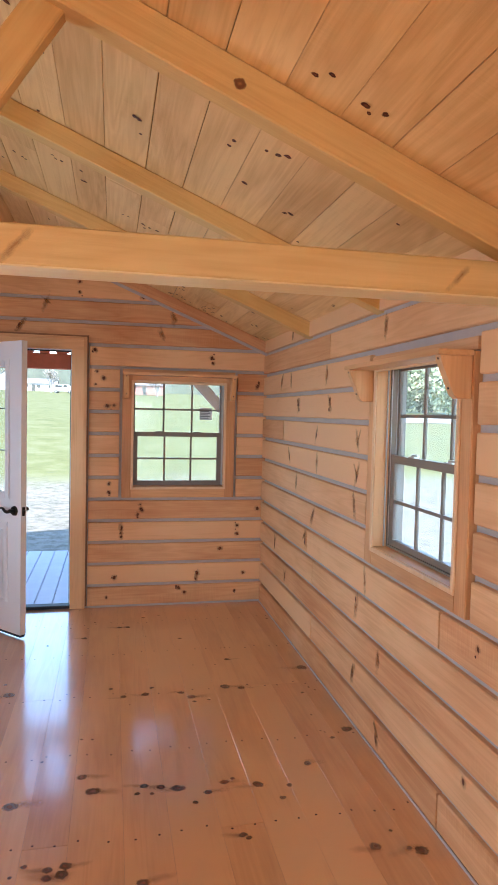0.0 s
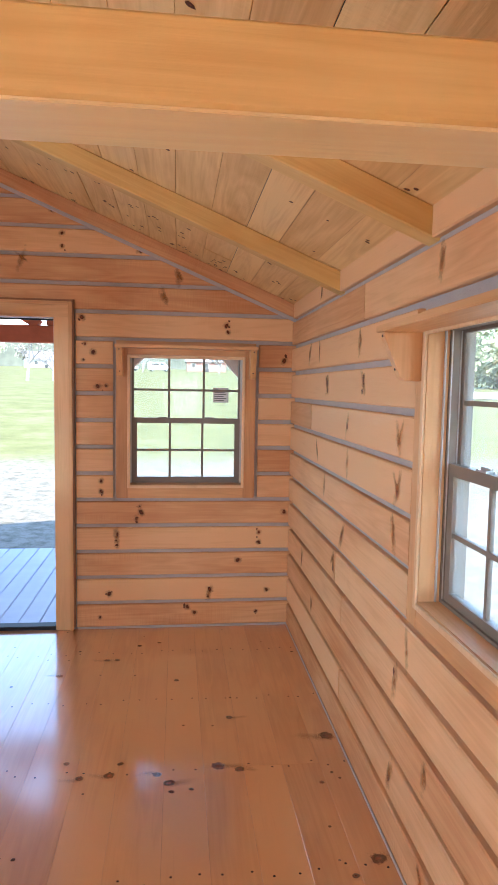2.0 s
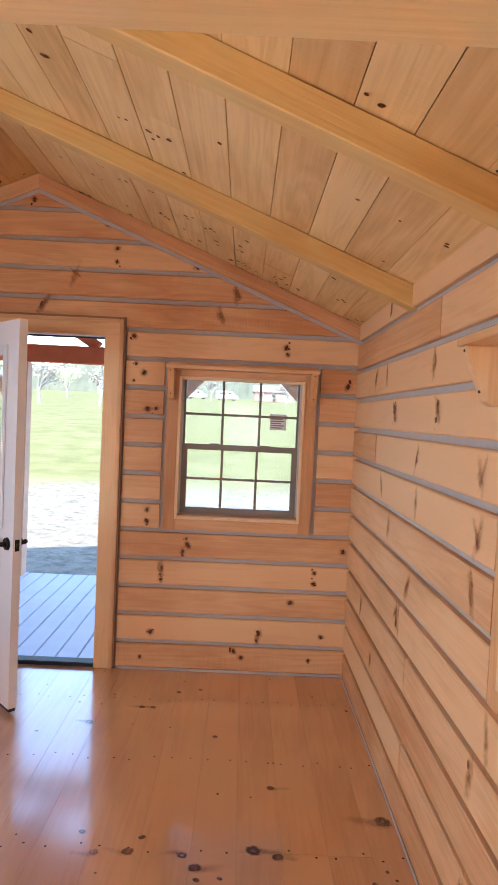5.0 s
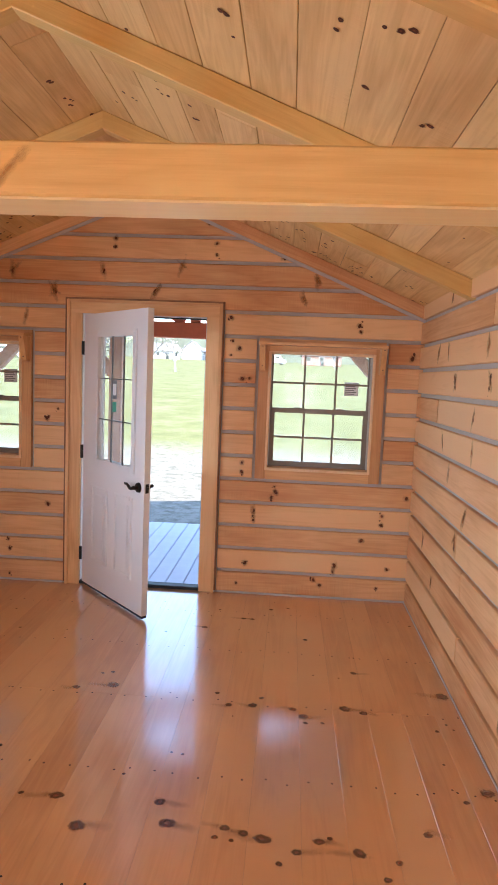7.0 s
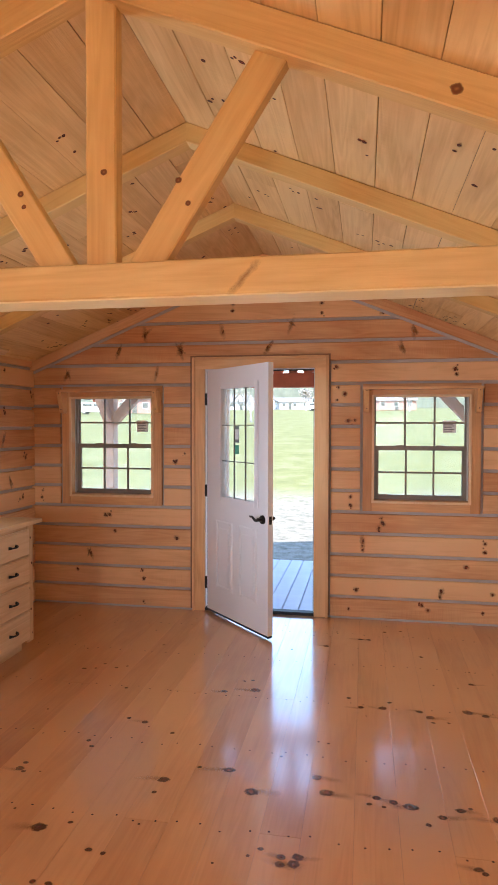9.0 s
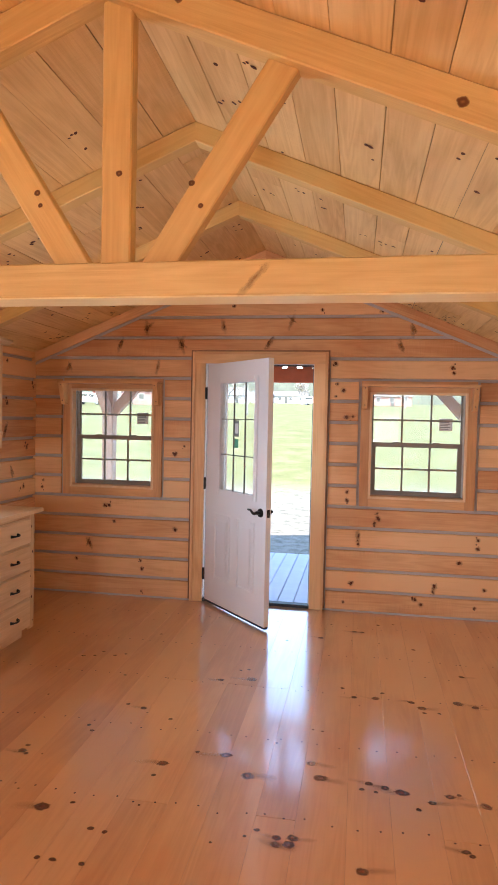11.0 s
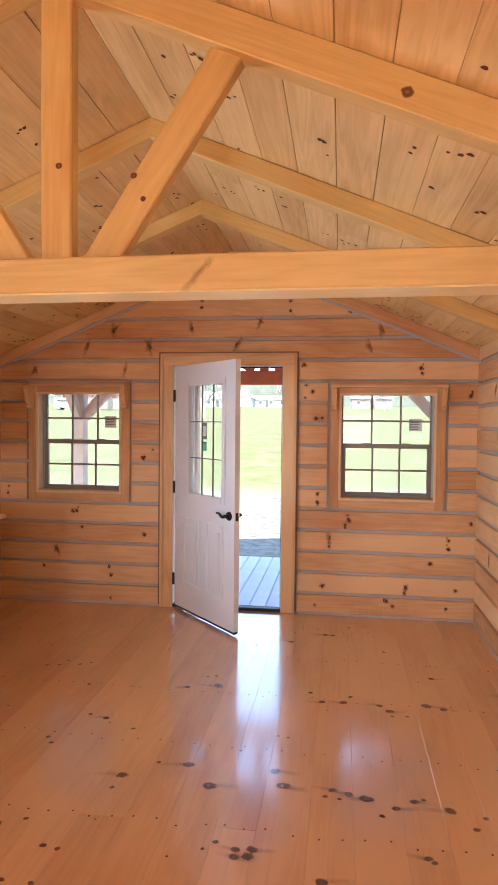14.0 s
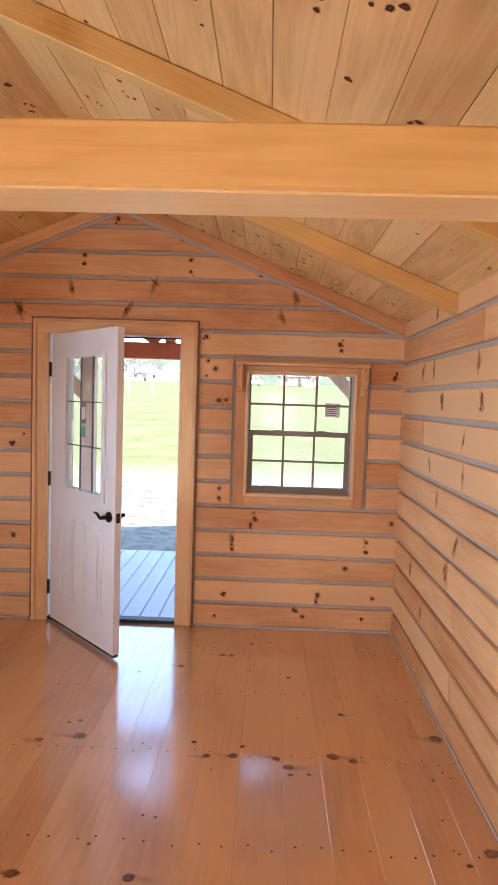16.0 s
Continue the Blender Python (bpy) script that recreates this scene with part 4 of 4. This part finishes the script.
# its southern length is unseen and carried on to shade the floor
top = thing("worktop", pose(0, 0, 0), "solid pine worktop with a rounded edge on the base cabinets", "worktop")
box_part("top", top, CABINET_Y, WEST + 0.003, -2.165, 1.28, 4.325, 0.8935, 0.922, bevel=0.006)
wallcab = thing("wall_cabinet", pose(0, 0, 0), "pine wall cabinet with a crown moulding and rounded rails", "cabinet")
box_part("body", wallcab, CABINET, WEST + 0.004, -2.512, 3.46, 4.315, 1.338, 2.085)
box_part("stile", wallcab, CABINET, -2.511, -2.492, 4.235, 4.315, 1.338, 2.085, bevel=0.002)
box_part("cabinet_door", wallcab, CABINET, -2.511, -2.484, 3.75, 4.225, 1.355, 2.06, bevel=0.005)
for z in (1.45, 1.945):
    bm = bmesh.new()
    add_tube(bm, (-2.478, 3.76, z), (-2.478, 4.245, z), 0.034, 0.034, 16)
    part("round_rail", bm, CABINET_Y, wallcab)
bm = bmesh.new()
add_prism(bm, ((-2.512, 2.0855), (-2.470, 2.0855), (-2.435, 2.112), (-2.435, 2.125), (-2.512, 2.125)), 3.44, 4.36, lambda u, v, q: (u, q, v))
part("crown", bm, CABINET_Y, wallcab)

# ---- porch ----
porch = thing("porch_deck", pose(0, 0, 0), "grey boarded porch deck outside the door", "porch", kind="structure")
x = -3.3
bm0 = bmesh.new()
add_bar(bm0, 2.22, 0.138, 0.030, 0.004)
deck_mesh = mesh_of("deck_board", bm0, DECK)
while x < 1.75:
    ob = new("deck_board", deck_mesh)
    ob.parent = porch
    ob.matrix_basis = pose(x, 6.590, -0.045 + random.uniform(-0.001, 0.001), 0, 0, 90)
    x += 0.1445
box_part("skirt", porch, RED, -3.35, 1.78, 7.70, 7.738, -0.345, -0.061)
box_part("joists", porch, GAP, -3.3, 1.7, 5.62, 7.69, -0.34, -0.075)


def porch_post(x, arms):
    p = thing("porch_post", pose(x, 7.63, 0), "weathered brown square porch post with diagonal braces", "post", "porch posts")
    bm = bmesh.new()
    add_bar(bm, 2.055, 0.14, 0.14, 0.006)
    part("post", bm, POSTWOOD, p, at=pose(0, 0, 0.9985, 0, 90, 0))
    for dx, dy in arms:
        a, b = Vector((dx * 0.05, dy * 0.05, 1.63)), Vector((dx * 0.42, dy * 0.42, 2.025))
        bm = bmesh.new()
        add_bar(bm, (b - a).length, 0.09, 0.12, 0.005)
        part("brace", bm, POSTWOOD, p, at=Matrix.Translation((a + b) / 2) @ (b - a).to_track_quat("X", "Z").to_matrix().to_4x4())


for x, arms in ((-3.03, ((1, 0), (0, -1))), (-1.60, ((-1, 0),)), (-0.26, ((1, 0),)), (1.30, ((-1, 0), (0, -1)))):
    porch_post(x, arms)
head = thing("porch_beam", pose(0, 0, 0), "red-stained beam across the porch posts", "beam", kind="structure")
bm = bmesh.new()
add_bar(bm, 4.9, 0.13, 0.165, 0.006)
part("beam", bm, RED, head, at=pose(RIDGE, 7.63, 2.112))
for x in (-3.0, 1.5):
    bm = bmesh.new()
    add_bar(bm, 1.96, 0.12, 0.15, 0.006)
    part("side_beam", bm, RED, head, at=pose(x, 6.585, 2.10, 0, 0, 90))
bm = bmesh.new()
for a, b in (((-0.75, 2.20), (-0.75, 2.90)), ((-0.62, 2.20), (0.05, 2.62)), ((-0.88, 2.20), (-1.55, 2.62))):
    a, b = Vector((a[0], 7.63, a[1])), Vector((b[0], 7.63, b[1]))
    part("web", (lambda q: (add_bar(q, (b - a).length, 0.10, 0.12, 0.004), q)[1])(bmesh.new()), RED, head, at=Matrix.Translation((a + b) / 2) @ (b - a).to_track_quat("X", "Y").to_matrix().to_4x4())
bm.free()
for side in (-1, 1):
    a, b = Vector((RIDGE, 7.63, CEIL - 0.055)), Vector((RIDGE + side * 2.5, 7.63, CEIL - 0.055 - 2.5 * PITCH))
    q = bmesh.new()
    add_bar(q, (b - a).length, 0.10, 0.10, 0.004)
    part("porch_rafter", q, RED, head, at=Matrix.Translation((a + b) / 2) @ (b - a).to_track_quat("X", "Y").to_matrix().to_4x4())

# ---- ground and distance ----
def ground_z(x, y):
    far = max(0.0, y - 14.0)
    rise = 3.2 * (1 - math.exp(-far / 42.0)) + 0.03 * max(0.0, far - 60.0)
    return -0.35 + rise + (0.03 * noise.noise(Vector((x * 0.2, y * 0.2, 0))) if y > 9 else 0.0)


def ground_material():
    m, t, n, l, b = nodes_of("lawn_and_gravel")
    tc = n.new("ShaderNodeTexCoord")
    sep = n.new("ShaderNodeSeparateXYZ")
    l.new(tc.outputs["Object"], sep.inputs[0])
    big = n.new("ShaderNodeTexNoise")
    big.inputs["Scale"].default_value, big.inputs["Detail"].default_value = 0.8, 9
    big.inputs["Roughness"].default_value = 0.68
    l.new(tc.outputs["Object"], big.inputs["Vector"])
    fine = n.new("ShaderNodeTexNoise")
    fine.inputs["Scale"].default_value, fine.inputs["Detail"].default_value = 5.0, 9
    fine.inputs["Roughness"].default_value = 0.75
    l.new(tc.outputs["Object"], fine.inputs["Vector"])
    grass = n.new("ShaderNodeValToRGB")
    e = grass.color_ramp.elements
    e[0].position, e[0].color = 0.30, (0.110, 0.114, 0.044, 1)
    e[1].position, e[1].color = 0.72, (0.20, 0.19, 0.105, 1)
    mid = e.new(0.5)
    mid.color = (0.150, 0.150, 0.060, 1)
    l.new(big.outputs["Fac"], grass.inputs[0])
    stone = n.new("ShaderNodeValToRGB")
    e = stone.color_ramp.elements
    e[0].position, e[0].color = 0.30, (0.075, 0.07, 0.045, 1)
    e[1].position, e[1].color = 0.56, (0.24, 0.215, 0.175, 1)
    l.new(fine.outputs["Fac"], stone.inputs[0])
    edge = n.new("ShaderNodeMath")
    edge.operation = "MULTIPLY_ADD"
    edge.inputs[1].default_value = 5.0
    l.new(big.outputs["Fac"], edge.inputs[0])
    l.new(sep.outputs["Y"], edge.inputs[2])
    rng_y = n.new("ShaderNodeMapRange")
    rng_y.inputs["From Min"].default_value, rng_y.inputs["From Max"].default_value = 17.8, 20.0
    l.new(edge.outputs[0], rng_y.inputs["Value"])
    mix = n.new("ShaderNodeMix")
    mix.data_type = "RGBA"
    l.new(rng_y.outputs[0], mix.inputs[0])
    l.new(stone.outputs[0], mix.inputs[6])
    l.new(grass.outputs[0], mix.inputs[7])
    l.new(mix.outputs[2], b.inputs["Base Color"])
    b.inputs["Roughness"].default_value = 0.95
    b.inputs["Specular IOR Level"].default_value = 0.1
    bp = n.new("ShaderNodeBump")
    bp.inputs["Strength"].default_value, bp.inputs["Distance"].default_value = 0.6, 0.03
    l.new(fine.outputs["Fac"], bp.inputs["Height"])
    l.new(bp.outputs[0], b.inputs["Normal"])
    return m


xs = [-900, -400, -200, -120] + [-80 + 4 * i for i in range(41)] + [120, 200, 400, 900]
ys = [-900, -400, -150, -60, -20] + [0 + 3 * i for i in range(50)] + [190, 260, 400, 900]
bm = bmesh.new()
grid = [[bm.verts.new((x, y, ground_z(x, y))) for x in xs] for y in ys]
for r0, r1 in zip(grid, grid[1:]):
    for i in range(len(xs) - 1):
        bm.faces.new((r0[i], r0[i + 1], r1[i + 1], r1[i]))
tagged(new("ground", mesh_of("ground", bm, ground_material())), "sunlit lawn rising gently beyond a strip of pale gravel", "ground", kind="structure")

BARK = plain("bare_bark", (0.28, 0.26, 0.245), 0.9, vary=0.3, scale=20)
LEAF = plain("young_leaves", (0.42, 0.45, 0.29), 0.8, vary=0.35, scale=3)
LEAF_B = plain("pale_buds", (0.30, 0.27, 0.23), 0.8, vary=0.3, scale=3)
SIDING = plain("white_siding", (0.50, 0.48, 0.47), 0.7, vary=0.05)
REDWALL = plain("faded_red_siding", (0.33, 0.17, 0.14), 0.8, vary=0.15)
SHINGLE = plain("grey_shingle", (0.22, 0.21, 0.21), 0.9, vary=0.15)
DARKGLASS = plain("dark_window_glass", (0.03, 0.035, 0.04), 0.1, vary=0.05)
PAINT_W = plain("white_vehicle_paint", (0.8, 0.8, 0.8), 0.3, vary=0.02)
TYRE = plain("black_tyre", (0.02, 0.02, 0.02), 0.8)


def spot(azimuth, dist):
    x, y = 0.2 + dist * math.sin(radians(azimuth)), dist * math.cos(radians(azimuth))
    return x, y, ground_z(x, y)


def make_tree(azimuth, dist, height, seed, leaf, leaves, label, bushy=False):
    x, y, z = spot(azimuth, dist)
    rng = random.Random(seed)
    tree = thing("tree", pose(x, y, z - 0.05), label, "tree", "trees across the lawn")
    bm, tips = bmesh.new(), []

    def grow(a, way, length, r, level):
        b = a + way * length
        add_tube(bm, a, b, r, r * 0.62, 7 if level < 2 else 4)
        if level == 4:
            tips.append(b)
            return
        for _ in range(3 if level else 4):
            w = (way + Vector((rng.uniform(-1, 1), rng.uniform(-1, 1), rng.uniform(-0.35, 0.6))) * 0.75).normalized()
            grow(a + way * length * rng.uniform(0.65, 1.0), w, length * rng.uniform(0.55, 0.8), r * 0.55, level + 1)
        tips.append(b)

    grow(Vector((0, 0, 0)), Vector((rng.uniform(-0.1, 0.1), 0, 1)).normalized(), height * 0.34, height * 0.035, 0)
    part("trunk", bm, BARK, tree)
    if leaves:
        bm = bmesh.new()
        for _ in range(leaves):
            c = rng.choice(tips) + Vector([rng.gauss(0, height * 0.05) for _ in range(3)])
            s = height * rng.uniform(0.008, 0.02)
            if bushy:
                q = Vector([rng.gauss(0, 1) for _ in range(3)]).normalized() * rng.random() ** 0.4
                c = Vector((q.x * height * 0.42, q.y * height * 0.42, height * (0.47 + q.z * 0.44)))
                c += Vector((0, 0, height * 0.08 * noise.noise(c * 0.8)))
                s *= 1.7
            u = Vector([rng.gauss(0, 1) for _ in range(3)]).normalized()
            v = u.orthogonal().normalized()
            w = u.cross(v)
            bm.faces.new([bm.verts.new(c + p) for p in (v * s * 1.5, w * s, -v * s * 1.5, -w * s)])
        me = bpy.data.meshes.new("crown")
        bm.to_mesh(me)
        bm.free()
        me.materials.append(leaf)
        ob = new("crown", me)
        ob.parent = tree
        tagged(ob, kind="stuff")
    return tree


make_tree(-17.2, 66, 5.5, 1, LEAF_B, 500, "spreading tree with pale bark and few buds on the lawn")
make_tree(-12.3, 70, 5.6, 2, LEAF_B, 300, "nearly bare spreading tree on the lawn")
make_tree(-10.2, 72, 4.6, 3, LEAF_B, 120, "nearly bare spreading tree on the lawn")
make_tree(-15.2, 110, 6.0, 4, LEAF, 1500, "small tree in young leaf beyond the lawn")
make_tree(-21.5, 110, 7.0, 5, LEAF, 1500, "tree in young leaf beyond the lawn")
make_tree(-2.9, 130, 5.5, 6, LEAF_B, 900, "low budding tree beyond the lawn")
make_tree(3.8, 130, 5.5, 7, LEAF_B, 900, "low budding tree beyond the lawn")
make_tree(-5.2, 170, 7.0, 8, LEAF_B, 900, "budding tree behind the house")
for i, az in enumerate((22.5, 25.0, 27.3, 29.8, 32.0, 34.6, 37.2, 40.0, 43.5)):
    make_tree(az, 70 + 5 * (i % 3), 7.0 + (i * 7 % 3), 20 + i, LEAF, 4500, "leafy green tree in a row across the field", True)


bm = bmesh.new()
lane = [[bm.verts.new((x, y, ground_z(x, y) + 0.05)) for x in range(14, 92, 6)] for y in (40 + 1.5 * i for i in range(9))]
for r0, r1 in zip(lane, lane[1:]):
    for i in range(len(r0) - 1):
        bm.faces.new((r0[i], r0[i + 1], r1[i + 1], r1[i]))
tagged(new("road", mesh_of("road", bm, plain("pale_gravel_lane", (0.42, 0.40, 0.36), 0.95, vary=0.15, scale=2))), "pale gravel lane before a row of trees", "road", kind="structure")


def make_house(name, azimuth, dist, w, d, h, rise, wallm, label, turn=0.0, windows=4):
    x, y, z = spot(azimuth, dist)
    hs = thing(name, pose(x, y, z - 0.1, 0, 0, turn), label, "house")
    bm = bmesh.new()
    add_prism(bm, ((-d / 2, 0), (d / 2, 0), (d / 2, h), (0, h + rise), (-d / 2, h)), -w / 2, w / 2, lambda u, v, q: (q, u, v))
    part("wall", bm, wallm, hs)
    for s in (-1, 1):
        bm = bmesh.new()
        add_prism(bm, ((0, h + rise + 0.02), (s * (d / 2 + 0.5), h - 0.5 * rise / (d / 2) + 0.02), (s * (d / 2 + 0.5), h - 0.5 * rise / (d / 2) + 0.2), (0, h + rise + 0.2)), -w / 2 - 0.4, w / 2 + 0.4, lambda u, v, q: (q, u, v))
        part("roof", bm, SHINGLE, hs)
    for i in range(windows):
        cx = -w / 2 + w * (i + 0.5) / windows
        wi = box_part("window", hs, SIDING, cx - 0.62, cx + 0.62, -d / 2 - 0.06, -d / 2 - 0.005, 0.95, 2.15)
        box_part("window_pane", wi, DARKGLASS, cx - 0.5, cx + 0.5, -d / 2 - 0.09, -d / 2 - 0.065, 1.05, 2.05)
    box_part("door", hs, DARKGLASS, -0.5 + w * 0.02, 0.5 + w * 0.02, -d / 2 - 0.05, -d / 2 - 0.005, 0.02, 2.1)
    return hs


make_house("house", -8.7, 220, 11, 6.5, 3.2, 2.9, SIDING, "white house with a steep grey gable across the lawn", 90, 3)
make_house("house", -6.6, 225, 15, 8, 2.6, 1.5, SIDING, "long low white house with a grey roof")
make_house("barn", -20.6, 130, 9, 8, 3.0, 2.2, REDWALL, "faded red barn with a grey roof", 20, 2)
make_house("house", 2.6, 170, 10, 8, 2.6, 1.6, REDWALL, "low reddish house with a grey roof", 0, 3)
make_house("house", -11.4, 210, 9, 7, 2.7, 2.2, SIDING, "white house behind the bare trees", 30, 3)


def make_van(azimuth, dist, turn, label):
    x, y, z = spot(azimuth, dist)
    v = thing("van", pose(x, y, z, 0, 0, turn), label, "van", "parked vans")
    bm = bmesh.new()
    add_prism(bm, ((-2.5, 0.45), (2.5, 0.45), (2.55, 1.15), (1.75, 1.25), (1.15, 2.1), (-2.45, 2.15), (-2.5, 2.0)), -0.95, 0.95, lambda u, w, q: (u, q, w))
    bmesh.ops.bevel(bm, geom=bm.edges[:], offset=0.06, segments=2, affect="EDGES")
    part("body", bm, PAINT_W, v)
    for s in (-1, 1):
        box_part("side_window", v, DARKGLASS, 0.15, 1.05, s * 0.953 - 0.004, s * 0.953 + 0.004, 1.35, 1.95)
        box_part("side_window", v, DARKGLASS, -1.9, -0.1, s * 0.953 - 0.004, s * 0.953 + 0.004, 1.40, 1.90)
        for cx in (-1.6, 1.6):
            bm = bmesh.new()
            add_tube(bm, (cx, s * 0.78, 0.36), (cx, s * 0.98, 0.36), 0.36, 0.36, 18)
            wheel = part("wheel", bm, TYRE, v)
            bm = bmesh.new()
            add_tube(bm, (cx, s * 0.981, 0.36), (cx, s * 0.99, 0.36), 0.2, 0.2, 12)
            part("rim", bm, STEEL, wheel)


make_van(-1.5, 150, 8, "white van parked across the lawn")
make_van(-4.2, 160, -10, "white van parked near the house")
make_van(-24.0, 120, 5, "white van parked beside the barn")

# hazy wooded rise along the horizon
HAZE = plain("hazy_woodland", (0.095, 0.103, 0.075), 0.95, vary=0.5, scale=0.25)
bm = bmesh.new()
N = 420
low, top_row = [], []
for i in range(N):
    a = radians(-60 + 150 * i / (N - 1))
    r = 300 + 25 * noise.noise(Vector((a * 3, 0, 0)))
    h = 19.0 + 6.0 * noise.noise(Vector((a * 4, 1, 0))) + 2.2 * noise.noise(Vector((a * 45, 2, 0))) + 1.2 * noise.noise(Vector((a * 170, 3, 0)))
    low.append(bm.verts.new((r * math.sin(a), r * math.cos(a), 1.0)))
    top_row.append(bm.verts.new(((r + 12) * math.sin(a), (r + 12) * math.cos(a), 3.0 + h)))
for i in range(N - 1):
    bm.faces.new((low[i], low[i + 1], top_row[i + 1], top_row[i]))
tagged(new("backdrop", mesh_of("backdrop", bm, HAZE)), "pale hazy wooded rise far behind the lawn", "woods", kind="structure")

# area lamps for the assumed daylight of windows out of view
window_light("assumed_daylight", (WEST + 0.02, WW, 1.40), (EAST, WW + 0.45, 0.80), 0.70, 0.82, 6.9, 125, (0.56, 0.76, 1.0))
# added lamp, turned down so light off the floor lifts truss and ceiling
window_light("assumed_daylight", (WEST + 0.02, WW2, 1.40), (-1.6, WW2 - 0.1, 0.0), 0.70, 0.82, 24.0, 104, (0.70, 0.85, 1.0))
# added fill from behind for the north wall, stronger on the west side
for x, watts in ((W1, 7.5), (W2, 4.0)):
    window_light("assumed_daylight", (x, SOUTH + 0.02, 1.40), (x, SOUTH + 2.0, 0.3), 0.70, 0.82, watts, 125, (0.74, 0.87, 1.0))
